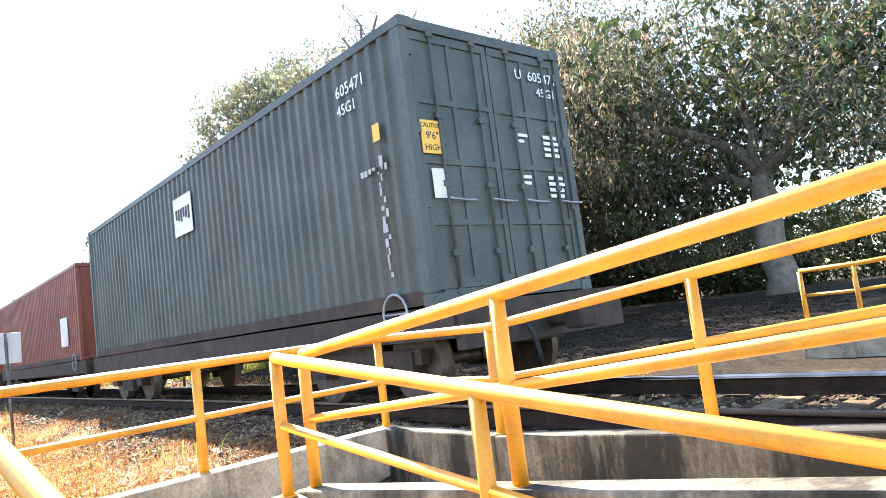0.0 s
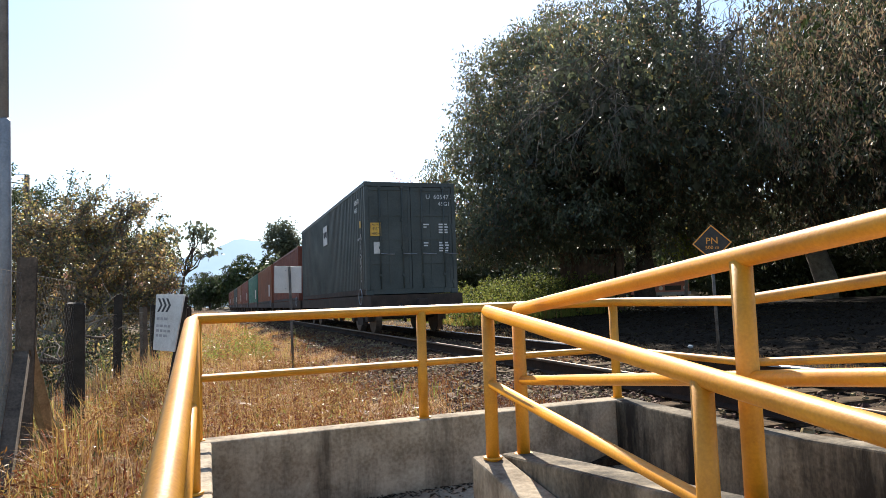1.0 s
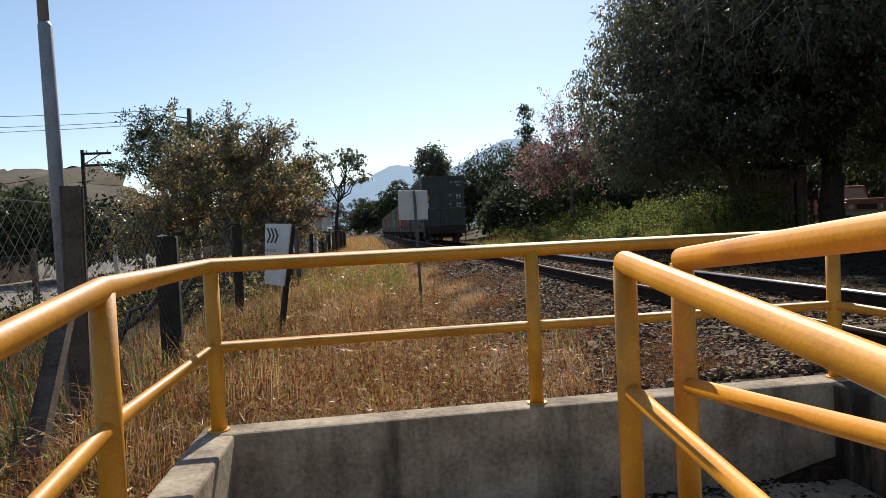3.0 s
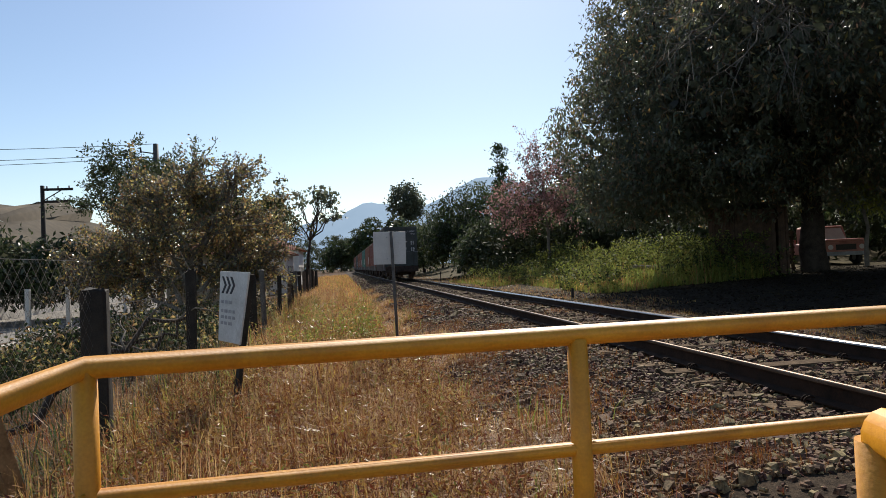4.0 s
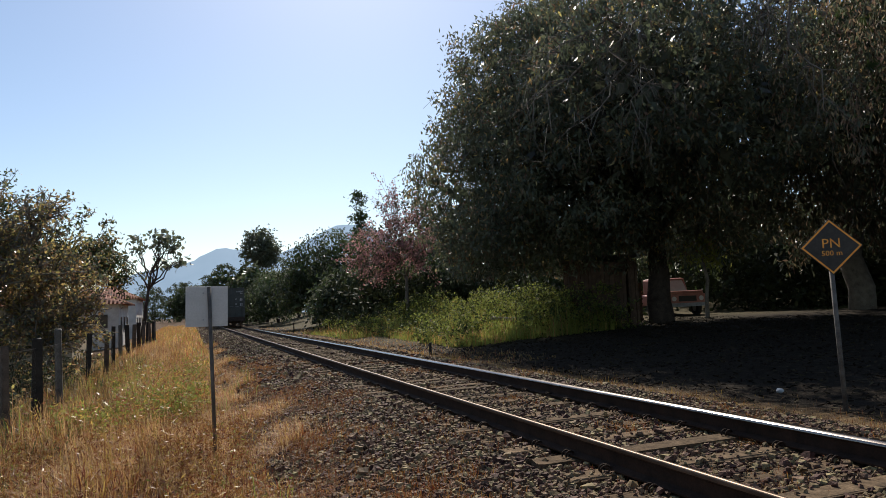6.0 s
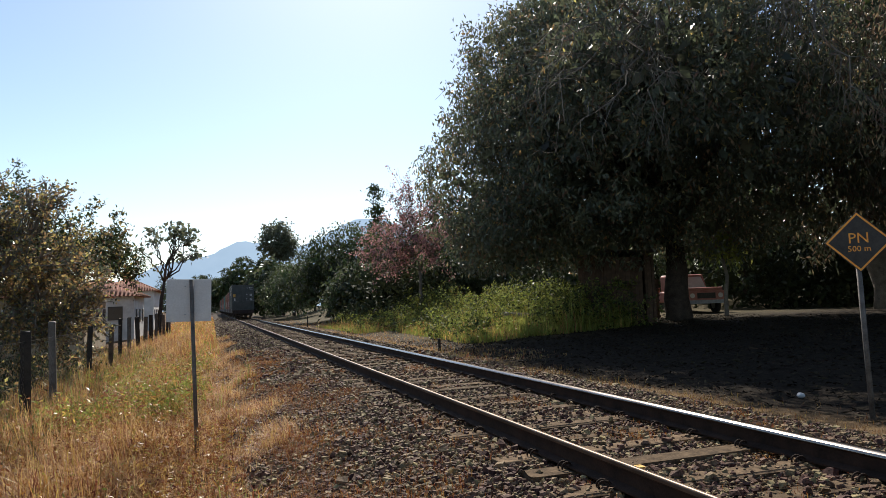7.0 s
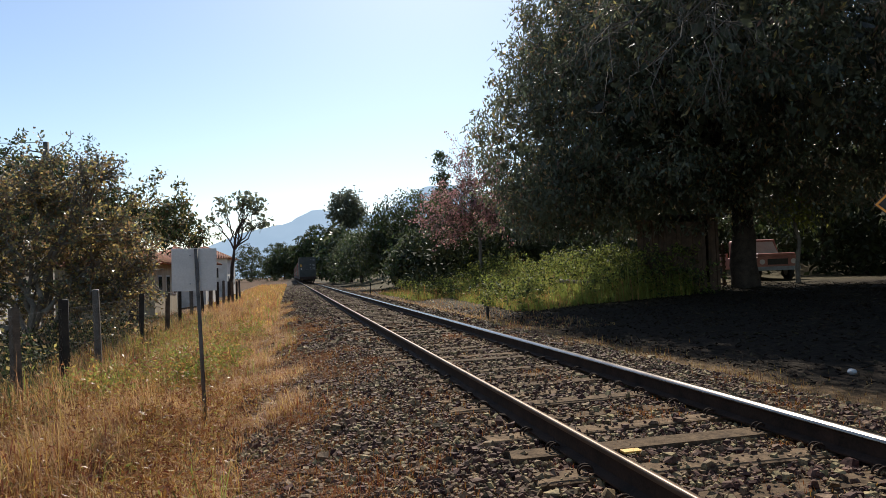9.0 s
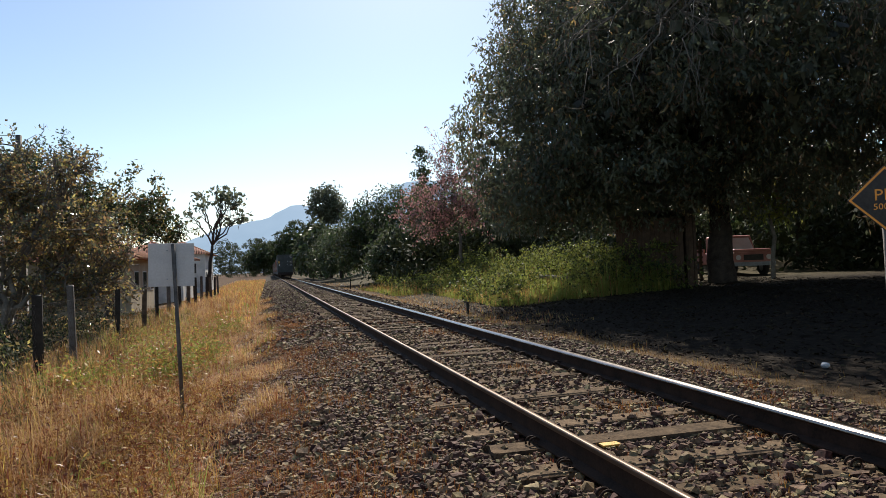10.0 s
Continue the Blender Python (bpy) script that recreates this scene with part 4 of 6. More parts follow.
def trees():
    tree(1, "mango_tree", "huge dense dark green mango tree with a broad crown", (14.0, 21.0, 0.3), (2.8, 0.42),
         [(12.2, 23.2, 7.5, 5.6, 5.2, 5.2), (7.2, 22.0, 5.6, 2.7, 3.4, 3.4), (6.8, 21.4, 3.7, 1.6, 2.2, 1.5), (9.4, 22.3, 9.5, 3.3, 4.3, 3.4), (13.9, 24, 10.8, 5.6, 5.2, 4.5),
          (10, 18.9, 6.4, 3.9, 3.7, 3.6), (14.4, 18.8, 6.4, 3.9, 3.4, 4.0), (9.2, 15.0, 7.9, 3.1, 3.4, 2.8), (12.2, 15.0, 7.1, 3.4, 3.4, 2.9), (10, 21, 3.9, 3.4, 2.6, 1.6)],
         170000, (0.19, 0.065), [LEAF_DARK, LEAF_BROWN, LEAF_DRY], droop=0.6, loose=0.21, clump=32, hollow=0.72, shares=[0.84, 0.11, 0.05], core=9, floor=2.2, twigs=1)
    tree(2, "broadleaf_tree", "tall dark broadleaf tree with hanging dry leaves", (21.5, 18.5, 0.5), (6.0, 0.4),
         [(21, 19, 8.0, 5, 5, 5.4), (24, 16, 11, 5.5, 5, 5), (18.5, 14.0, 8.5, 4.0, 4.2, 4.6), (27, 20, 9, 6, 5, 6), (22, 12, 6, 4, 3.5, 4.2)],
         70000, (0.26, 0.08), [LEAF_DARK, LEAF_BROWN], PALE_BARK, droop=1.0, loose=0.36, clump=32, hollow=0.65, shares=[0.62, 0.38], core=8, floor=2.0)
    tree(3, "broadleaf_tree", "old tree with bare twisting branches and dull leaves", (19, 5.5, 0.5), (4.0, 0.45),
         [(19.5, 6, 8.5, 5, 5, 4), (15.5, 9.5, 8, 3.6, 4, 3.8), (22, 1.5, 8.5, 5, 5, 5), (26, 8, 7, 5, 6, 6), (17, 1.0, 6.5, 3.5, 3.5, 3), (20, 9, 4.5, 4, 3, 2.6)],
         52000, (0.2, 0.075), [LEAF_MID, LEAF_BROWN, LEAF_DARK], PALE_BARK, droop=0.6, loose=0.42, clump=30, hollow=0.6, shares=[0.25, 0.3, 0.45], twigs=3, core=6, floor=1.6)
    tree(4, "pink_tree", "half-bare tree with pale pink blossom and thin grey twigs", (9.2, 38.5, 0.8), (2.4, 0.10),
         [(8.2, 38, 5.2, 2.4, 2.2, 2.0), (9.4, 39, 7.2, 1.6, 1.6, 1.8), (10.2, 38, 5.0, 1.6, 2, 2.2), (7.0, 38.5, 4.0, 1.6, 1.6, 1.6)],
         9000, (0.14, 0.09), [BLOSSOM, LEAF_BROWN, LEAF_MID], PALE_BARK, loose=0.12, shares=[0.62, 0.2, 0.18], twigs=10, attached=True)
    tree(5, "round_tree", "dark round-crowned tree far along the track", (7.3, 110, 0.6), (7.5, 0.3),
         [(7.3, 110, 11.8, 2.6, 2.5, 2.9), (8.6, 110, 10.6, 1.8, 2, 2.2)], 5000, (0.5, 0.25), [LEAF_DARK], loose=0.45, clump=20)
    tree(6, "slender_tree", "tall slender tree with sparse tufts", (18.9, 90, 1), (9, 0.16),
         [(18.9, 90, 16.6, 0.9, 0.9, 1.0), (18.7, 90, 14.3, 1.1, 1, 0.9), (19.2, 90, 12.0, 1.4, 1.2, 1.2), (18.4, 90, 10, 1.6, 1.2, 1.2)],
         1800, (0.45, 0.2), [LEAF_MID], loose=0.35, clump=16)
    tips = random.Random(70)
    dome = []
    for k in range(13):
        a = tips.uniform(0, 6.283)
        out = tips.uniform(0.25, 1.0)
        dome.append((-5.55 + 2.6 * out * math.cos(a), 55 + 2.0 * out * math.sin(a), 8.5 - 2.6 * out ** 2 - tips.uniform(0, 1.1), 0.55, 0.55, 0.36))
    tree(7, "umbrella_tree", "sparse tree with bunched leaves at its branch tips", (-6.5, 55, -0.4), (3.9, 0.13, 0.5),
         dome, 460, (0.42, 0.26), [LEAF_DARK], loose=0.26, droop=0.1, clump=6, hollow=0.3)
    tree(8, "almond_tree", "low spreading tree with small yellowing leaves behind the fence", (-7.9, 16.6, -0.6), (0.7, 0.14, 0.3),
         [(-7.6, 17, 2.1, 2.2, 2.2, 1.9), (-9.3, 17.6, 1.9, 1.7, 1.8, 1.5), (-6.1, 17, 1.9, 1.4, 1.6, 1.5), (-6.9, 17, 3.7, 1.1, 1.2, 0.9), (-8.3, 17, 3.6, 1.1, 1.1, 0.7),
          (-5.3, 17.2, 1.3, 0.8, 1, 0.9), (-6.2, 17, 4.0, 0.5, 0.5, 0.4), (-10.4, 17.5, 1.5, 1.0, 1.2, 1.0)],
         36000, (0.088, 0.052), [LEAF_DRY, LEAF_BROWN, LEAF_DARK], PALE_BARK, loose=0.065, droop=-0.05, shares=[0.52, 0.16, 0.32], twigs=15, attached=True)
    tree(9, "shade_tree", "feathery green tree behind the fence", (-13.5, 33, -0.6), (3, 0.22),
         [(-12.8, 33, 6.0, 3.2, 3, 1.7), (-15.0, 34, 5.0, 2.5, 3, 1.8), (-11, 33, 4.0, 2.5, 2.5, 1.6)], 15000, (0.17, 0.075), [LEAF_MID, LEAF_DARK], loose=0.13, droop=0.0, shares=[0.6, 0.4], twigs=9, attached=True)
    tree(10, "garden_tree", "leafy green tree beside the fence", (-8.0, 29, -0.5), (1.6, 0.18),
         [(-7.6, 29, 3.8, 2.1, 2.4, 1.8), (-9.6, 28, 3.4, 2.2, 2.2, 1.8), (-6.9, 33, 3.6, 1.6, 2, 1.5)], 11000, (0.18, 0.08), [LEAF_MID, LEAF_DRY], loose=0.12, droop=0.15, twigs=8, shares=[0.7, 0.3], attached=True)
    rng = random.Random(31)
    # Trees at x 18.5 and 25.5 are added to darken behind the truck.
    for k, (x, y, w, h) in enumerate(((6.9, 58, 3.2, 7.6), (9.8, 60, 3.4, 9.0), (12.6, 56, 3.4, 8.0), (6.2, 78, 2.6, 6.2), (10.5, 92, 3.8, 9.2), (12.0, 42, 2.6, 5.0),
                                      (12.5, 46, 2.6, 5.5), (7.0, 46.5, 2.0, 4.2), (15, 48, 3, 6.5), (9.5, 128, 3.5, 8.5), (5.6, 84, 2.3, 6.5), (5.6, 100, 2.5, 8), (5.4, 113, 2.6, 9), (-17.9, 27, 2.4, 3.4), (-15.9, 31, 2.0, 2.9), (18.5, 34, 4.2, 5.6), (25.5, 30, 4.2, 11.0), (13, 140, 4.5, 10), (7.4, 255, 9, 20), (-3.5, 262, 7, 13))):
        tree(40 + k, "bushy_tree", "bushy dark green tree beside the track", (x, y, 0.6), (h * 0.3, 0.16),
             [(x, y, h * 0.62, w * 0.8, w * 0.8, h * 0.36), (x - w * 0.5, y, h * 0.42, w * 0.6, w * 0.7, h * 0.28), (x + w * 0.55, y + 0.5, h * 0.45, w * 0.6, w * 0.7, h * 0.3)],
             6500, (0.3 if y < 100 else 0.75, 0.13 if y < 100 else 0.35), [LEAF_MID, LEAF_DARK], loose=0.4, clump=24, shares=[0.55, 0.45], core=6 if y < 100 else 1, hollow=0.6, group="bushy trees along the track")


trees()


def bare_boughs():
    """Leafless grey boughs before the dark crown, forking into fans of twigs."""
    for seed, base, thick, ends in ((81, (9.6, 15.2, 9.4), 0.05, ((5.6, 13.4, 7.4), (5.2, 13.6, 6.4), (6.4, 13.2, 5.9), (7.3, 13.0, 6.2))),
                             (82, (11.5, 12.0, 9.0), 0.05, ((9.4, 10.6, 7.6), (8.8, 10.4, 6.6), (10.4, 10.2, 5.6))),
                             (84, (14.8, 17.6, 8.6), 0.17, ((9.6, 14.5, 11.9), (8.4, 14.0, 11.0), (11.0, 15.3, 12.9), (13.6, 16.4, 13.6)))):
        rng = np.random.default_rng(seed)
        t = thing("bare_bough", "leafless grey bough hanging before the dark crown", "branch", pose(*base), "bare boughs")
        for end in ends:
            bm = bmesh.new()
            p = limb(bm, rng, base, end, thick, thick * 0.28, 0.16, 8, 7)
            for v in bm.verts:
                v.co -= Vector(base)
            branch = part("branch", bm, PALE_BARK, t)
            bm = bmesh.new()
            for k in range(16):
                j = rng.integers(2, 9)
                q = limb(bm, rng, p[j], p[j] + (p[-1] - p[2]) * 0.3 + rng.normal(size=3) * (0.4 + thick * 3), 0.01 + thick * 0.09, 0.004 + thick * 0.03, 0.3, 4, 5)
                for _ in range(3):
                    limb(bm, rng, q[rng.integers(1, 5)], q[-1] + rng.normal(size=3) * (0.22 + thick * 1.5), 0.005 + thick * 0.03, 0.003 + thick * 0.015, 0.3, 3, 4)
            for v in bm.verts:
                v.co -= Vector(base)
            tagged(part("twig_fan", bm, PALE_BARK, branch), kind="stuff")


bare_boughs()


def hanging_leaves():
    """Strings of dead leaves that hang from the eastern crowns."""
    rng = np.random.default_rng(83)
    k, n_ = 130, 46
    top = np.stack([rng.uniform(10.2, 15.5, k), rng.uniform(6.5, 12.0, k), rng.uniform(5.0, 9.6, k)], 1)
    drop = rng.uniform(0.6, 1.7, (k, 1))
    co = top[:, None] + np.stack([rng.normal(0, 0.10, (k, n_)), rng.normal(0, 0.10, (k, n_)), -drop * rng.uniform(0, 1, (k, n_))], -1)
    q = leaf_quads(rng, co.reshape(-1, 3), 0.17, 0.045, 1.2)
    tagged(new("hanging_leaves", quads("hanging_leaves", q, [LEAF_BROWN, LEAF_DARK], rng.choice(2, len(q), p=[0.7, 0.3]))),
           "strings of dead grey-brown leaves hanging from the crowns", "leaves", kind="stuff")


hanging_leaves()


def woods():
    """Far rows of trees, too many to count."""
    rng = np.random.default_rng(77)
    blobs = []
    for k in range(70):
        x = rng.uniform(27, 80)
        y = 34 + rng.uniform(0, 14) - (x - 16) * 0.45
        h = rng.uniform(4, 9)
        blobs.append((x, y, h * 0.5, rng.uniform(2, 4), rng.uniform(2, 3), h * 0.55))
    for k in range(34):
        x = rng.uniform(-22, 45)
        h = rng.uniform(10, 17)
        blobs.append((x, 300 + rng.uniform(0, 40), h * 0.5, rng.uniform(4, 7), 4, h * 0.55))
    for k in range(40):
        y = rng.uniform(40, 240)
        h = rng.uniform(2.5, 5.0)
        blobs.append((-13.5 - rng.uniform(0, 14) - y * 0.03, y, h * 0.5, rng.uniform(2, 3.5), rng.uniform(2, 4), h * 0.5))
    for k in range(30):
        blobs.append((rng.uniform(-42, -19), rng.uniform(22, 46), 1.6, rng.uniform(2, 3.5), 2.5, rng.uniform(1.6, 2.8)))
    co = crown_points(rng, blobs, 70000, 24, 0.5, 0.5)
    slots = rng.choice(2, len(co), p=[0.5, 0.5])
    size = np.where(co[:, 1:2] > 90, 2.2, 1.0)
    q = leaf_quads(rng, co, 0.34, 0.16, 0.3)
    q = co[:, None] + (q - co[:, None]) * size[:, None]
    tagged(new("distant_woods", quads("distant_woods", q, [LEAF_MID, LEAF_DARK], slots)), "mixed green woods in the distance", "woods", kind="stuff")


woods()


def clear_of_ramp(x, y):
    return ~((x > -4.42) & (x < -1.3) & (y < -0.05))


def blades(name, label, seed, count, where, tall, width, mat_, lean=0.35, tip=0.0, tuft=0, combed=0.45, loft=0.0):
    """Grass: tapering blades of three quads, arching over and combed in patches."""
    rng = np.random.default_rng(seed)
    x, y = where(rng, count)
    out_way = None
    if tuft:
        i = rng.integers(0, tuft, count)
        spread = np.abs(rng.normal(0, 0.11, count)) * (1 + y / 30)
        out_way = rng.uniform(0, 6.283, count)
        x, y = x[i] + spread * np.cos(out_way), y[i] + spread * np.sin(out_way)
    keep = clear_of_ramp(x, y)
    x, y = x[keep], y[keep]
    k = len(x)
    h = (tall(x, y) if callable(tall) else tall) * rng.uniform(0.4, 1.15, k)
    patch = np.sin(x * 2.6 + 1.7 * np.sin(y * 0.9)) * np.sin(y * 1.7 - x * 1.3) + 0.6 * np.sin(x * 6.1 - y * 4.3) * np.sin(y * 5.2 + x * 2.2)
    h = h * np.clip(0.78 + 0.34 * patch, 0.35, 1.25)
    wind = 3.5 + 0.9 * np.sin(x * 1.4 + y * 0.8) + 0.7 * np.sin(y * 1.9 - x)
    a = np.where(rng.uniform(size=k) < combed, wind + rng.normal(0, 0.45, k), rng.uniform(0, 6.283, k) if out_way is None else out_way[keep] + rng.normal(0, 0.6, k))
    near = (x > -5.0) & (x < -1.1) & (y < 1.3)
    west, east = (x < -4.3) & (y < 0.1) & (x > -5.6), (x > -1.5) & (x < -0.9) & (y < 0.1)
    a = np.where(west, rng.uniform(2.0, 4.2, k), np.where(east, rng.uniform(-1.1, 1.1, k), np.where(near, rng.uniform(0.35, 2.8, k), a)))
    h = np.where(near | west | east, h * 0.65, h)
    base = np.stack([x, y, height(x, y) - 0.02 + loft * h * rng.uniform(0, 1, k)], 1)
    d = np.stack([np.cos(a), np.sin(a), np.zeros(k)], 1)
    bend = np.abs(rng.normal(0, lean, k)).clip(0, 2.2)
    turn = a + rng.normal(0, 1.1, k)
    side = np.stack([-np.sin(turn), np.cos(turn), np.zeros(k)], 1) * (width * rng.uniform(0.6, 1.3, k))[:, None] / 2
    rise = 1 / (1 + 0.55 * bend ** 1.5)
    up = np.array([0, 0, 1])
    at = lambda out, high: base + d * (h * bend * out)[:, None] + up * (h * high)[:, None]
    p1, p2, p3 = at(0.12, 0.42 * (0.5 + 0.5 * rise)), at(0.42, 0.82 * rise), at(0.95, rise * (1 - 0.22 * np.minimum(bend, 1.6)))
    out = [np.stack([base - side, base + side, p1 + side * 0.85, p1 - side * 0.85], 1),
           np.stack([p1 - side * 0.85, p1 + side * 0.85, p2 + side * 0.6, p2 - side * 0.6], 1),
           np.stack([p2 - side * 0.6, p2 + side * 0.6, p3 + side * 0.1, p3 - side * 0.1], 1)]
    if tip:
        out.append(np.stack([p3 - side * 0.3, p3 + side * tip, p3 + d * 0.05 + side * 0.3 + (0, 0, 0.02), p3 + d * 0.03 - side * tip], 1))
    return tagged(new(name, quads(name, np.concatenate(out), mat_)), label, "grass", kind="stuff")


def leafy_weeds(name, label, seed, stems, where, tall, leaf, mats, shares, each=16):
    """Upright weed stems, each with small curled leaves up its length."""
    rng = np.random.default_rng(seed)
    x, y = where(rng, stems)
    keep = clear_of_ramp(x, y)
    x, y = x[keep], y[keep]
    k = len(x)
    h = tall * rng.uniform(0.45, 1.15, k)
    h = np.where((x > -5.0) & (x < -1.1) & (y < 1.0), h * 0.7, h)
    foot = np.stack([x, y, height(x, y) - 0.02], 1)
    top = foot + np.stack([rng.normal(0, 0.22, k) * h, rng.normal(0, 0.22, k) * h, h], 1)
    side = rng.normal(size=(k, 3)) * (1, 1, 0)
    side *= 0.0022 / (np.linalg.norm(side, axis=1, keepdims=True) + 1e-6)
    stalk = np.stack([foot - side, foot + side, top + side * 0.5, top - side * 0.5], 1)
    t = rng.uniform(0.25, 1.05, (k, each, 1))
    co = (foot[:, None] + (top - foot)[:, None] * t + rng.normal(0, 0.018, (k, each, 3))).reshape(-1, 3)
    q = np.concatenate([stalk, leaf_quads(rng, co, *leaf, 0.15)])
    return tagged(new(name, quads(name, q, mats, rng.choice(len(mats), len(q), p=shares))), label, "weeds", kind="stuff")


def grasses():
    def verge(rng, k):
        y = -1.5 + 40 * rng.uniform(0, 1, k) ** 1.9
        edge = -2.08 + 0.3 * np.sin(y * 0.9) + 0.2 * np.sin(y * 2.7)
        return edge - (rng.uniform(0, 1, k) ** 1.05) * 3.4, y
    low = lambda x, y: np.clip((-2.75 - x) / 0.9, 0, 1)
    blades("dry_grass", "knee-high straw-brown dry grass beside the ballast", 11, 60000, verge,
           lambda x, y: 0.20 + 0.42 * low(x, y), 0.0095, STRAW, 1.15, tuft=1500)
    blades("dry_grass", "reddish-brown dead undergrowth of the verge", 25, 52000, verge,
           lambda x, y: 0.20 + 0.26 * low(x, y), 0.010, DEBRIS, 1.3, tuft=1300)
    blades("dry_grass", "low matted dead grass", 12, 40000, verge, 0.26, 0.0075, STRAW, 1.6, combed=0.2)
    blades("seed_grass", "hair-thin pale seeding grass lying over in the wind", 33, 85000, verge,
           lambda x, y: 0.28 + 0.34 * low(x, y), 0.0036, PALE_STRAW, 1.5, tuft=1300, combed=0.75, loft=0.25)
    blades("weeds", "scattered green tufts in the dry grass", 29, 1400, verge, 0.42, 0.010, GRASS, 0.8, tuft=110)

    def close(rng, k):
        y = -0.8 + 10 * rng.uniform(0, 1, k) ** 1.4
        return -2.35 - rng.uniform(0, 1, k) ** 0.8 * 3.0, y
    leafy_weeds("dry_weeds", "brittle brown weeds with curled dry leaves", 34, 4200, close, 0.44, (0.05, 0.0105),
                [DEBRIS, STRAW, PALE_STRAW, GRASS], [0.46, 0.36, 0.14, 0.04])

    def patches(rng, k):
        c = rng.uniform((-4.6, 9), (-2.9, 19), (26, 2))
        i = rng.integers(0, 26, k)
        return c[i, 0] + rng.normal(0, 0.22, k), c[i, 1] + rng.normal(0, 0.4, k)
    leafy_weeds("green_weeds", "yellow-green weeds in patches along the verge", 35, 700, patches, 0.55, (0.07, 0.02), [GRASS, STRAW], [0.55, 0.45])

    def far_verge(rng, k):
        y = rng.uniform(22, 130, k)
        return -2.4 - rng.uniform(0, 1, k) * (3.2 + y * 0.015), y
    blades("dry_grass", "yellow-green grass along the fence", 13, 4500, far_verge, 0.5, 0.03, GRASS, 0.8)
    blades("dry_grass", "yellow dry grass far along the track", 19, 26000, far_verge, 0.5, 0.026, STRAW, 0.9)

    def weeds(rng, k):
        y = rng.uniform(-5, 26, k)
        return -4.4 - rng.uniform(0, 1, k) ** 1.3 * 1.6, y
    blades("weeds", "rank green weeds along the fence", 14, 5500, weeds, 0.55, 0.012, GRASS, 0.7, tuft=420)

    def yard(rng, k):
        c = rng.uniform((-12.2, 0), (-5.7, 34), (160, 2))
        i = rng.integers(0, 160, k)
        return c[i, 0] + rng.normal(0, 0.35, k), c[i, 1] + rng.normal(0, 0.5, k)
    blades("weeds", "patchy weeds between the fence and the road", 21, 20000, yard, 0.4, 0.014, LEAF_MID, 0.7)
    blades("dry_grass", "patchy dry grass between the fence and the road", 22, 14000, yard, 0.35, 0.01, DEBRIS, 0.8)
    blades("weeds", "tall dry weeds along the fence", 15, 14000, weeds, 0.6, 0.007, STRAW, 0.6)
    blades("weeds", "dark leafy weeds along the fence", 26, 14000, weeds, 0.45, 0.02, LEAF_MID, 0.8)

    def bank(rng, k):
        y = 20 + 26 * rng.uniform(0, 1, k) ** 1.2
        x = 5.0 + 0.06 * (y - 20) + rng.uniform(0, 1, k) * 6.5
        x = np.where(y > 32, 4.0 + rng.uniform(0, 1, k) * 7, x)
        return x, y
    blades("tall_grass", "tall sunlit green grass bank beyond the track", 16, 24000, bank,
           lambda x, y: 0.2 + 0.85 * np.clip((x - 5.8) / 3.5, 0, 1) + 0.4 * (0.5 + 0.5 * np.sin(x * 1.7 + y * 0.9) * np.sin(y * 0.7)), 0.022, GRASS, 0.6)
    blades("tall_grass", "dry seeding stems on the grass bank", 23, 5000, bank, lambda x, y: 0.6 + 0.6 * np.clip((x - 6) / 4, 0, 1), 0.014, STRAW, 0.5, 1.5)
    leafy = np.random.default_rng(24)
    c = np.stack(bank(leafy, 150), 1)
    tall = [leafy.uniform(0.25, 0.65) + 0.45 * float(np.clip((a - 7) / 3, 0, 1)) for a, b in c]
    co = crown_points(leafy, [(a, b, float(height(a, b)) + h_ * 0.7, h_ * 1.1, h_ * 1.1, h_) for (a, b), h_ in zip(c, tall)], 60000, 20, 0.10, 0.5)
    tagged(new("bank_weeds", quads("bank_weeds", leaf_quads(leafy, co, 0.13, 0.055, 0.0), [LEAF_MID, GRASS], leafy.choice(2, len(co), p=[0.4, 0.6]))),
           "leafy green weeds on the grass bank", "weeds", kind="stuff")

    def fringe(rng, k):
        y = 1 + 34 * rng.uniform(0, 1, k) ** 1.6
        return 3.0 + 0.5 * np.abs(rng.normal(size=k)) + 0.1 * np.sin(y * 2), y
    blades("dry_grass", "thin dry tufts beyond the far rail", 17, 9000, fringe, 0.14, 0.006, STRAW, 1.0)

    def margin(rng, k):
        y = 14 + 60 * rng.uniform(0, 1, k) ** 1.4
        return 2.9 + rng.uniform(0, 1, k) ** 1.2 * 2.6, y
    blades("dry_grass", "matted tan dead grass at the foot of the bank", 27, 7000, margin, 0.12, 0.016, LEAF_BROWN, 1.2)
    blades("dry_grass", "sparse pale straw at the foot of the bank", 28, 4000, margin, 0.18, 0.012, STRAW, 1.0)

    def between(rng, k):
        c = rng.uniform((-2.2, 1.5), (2.8, 18), (140, 2))
        i = rng.integers(0, 140, k)
        return c[i, 0] + rng.normal(0, 0.16, k), c[i, 1] + rng.normal(0, 0.25, k)
    blades("dead_grass", "dead reddish-brown grass bits among the stones", 18, 80000, between, 0.10, 0.006, DEBRIS, 1.6)

    def shoulder(rng, k):
        y = 1.2 + 22 * rng.uniform(0, 1, k) ** 1.5
        return -2.2 + 1.7 * rng.beta(1.1, 2.2, k), y
    blades("dead_grass", "dead brown grass creeping over the ballast shoulder", 20, 70000, shoulder, 0.12, 0.006, DEBRIS, 1.7)


grasses()


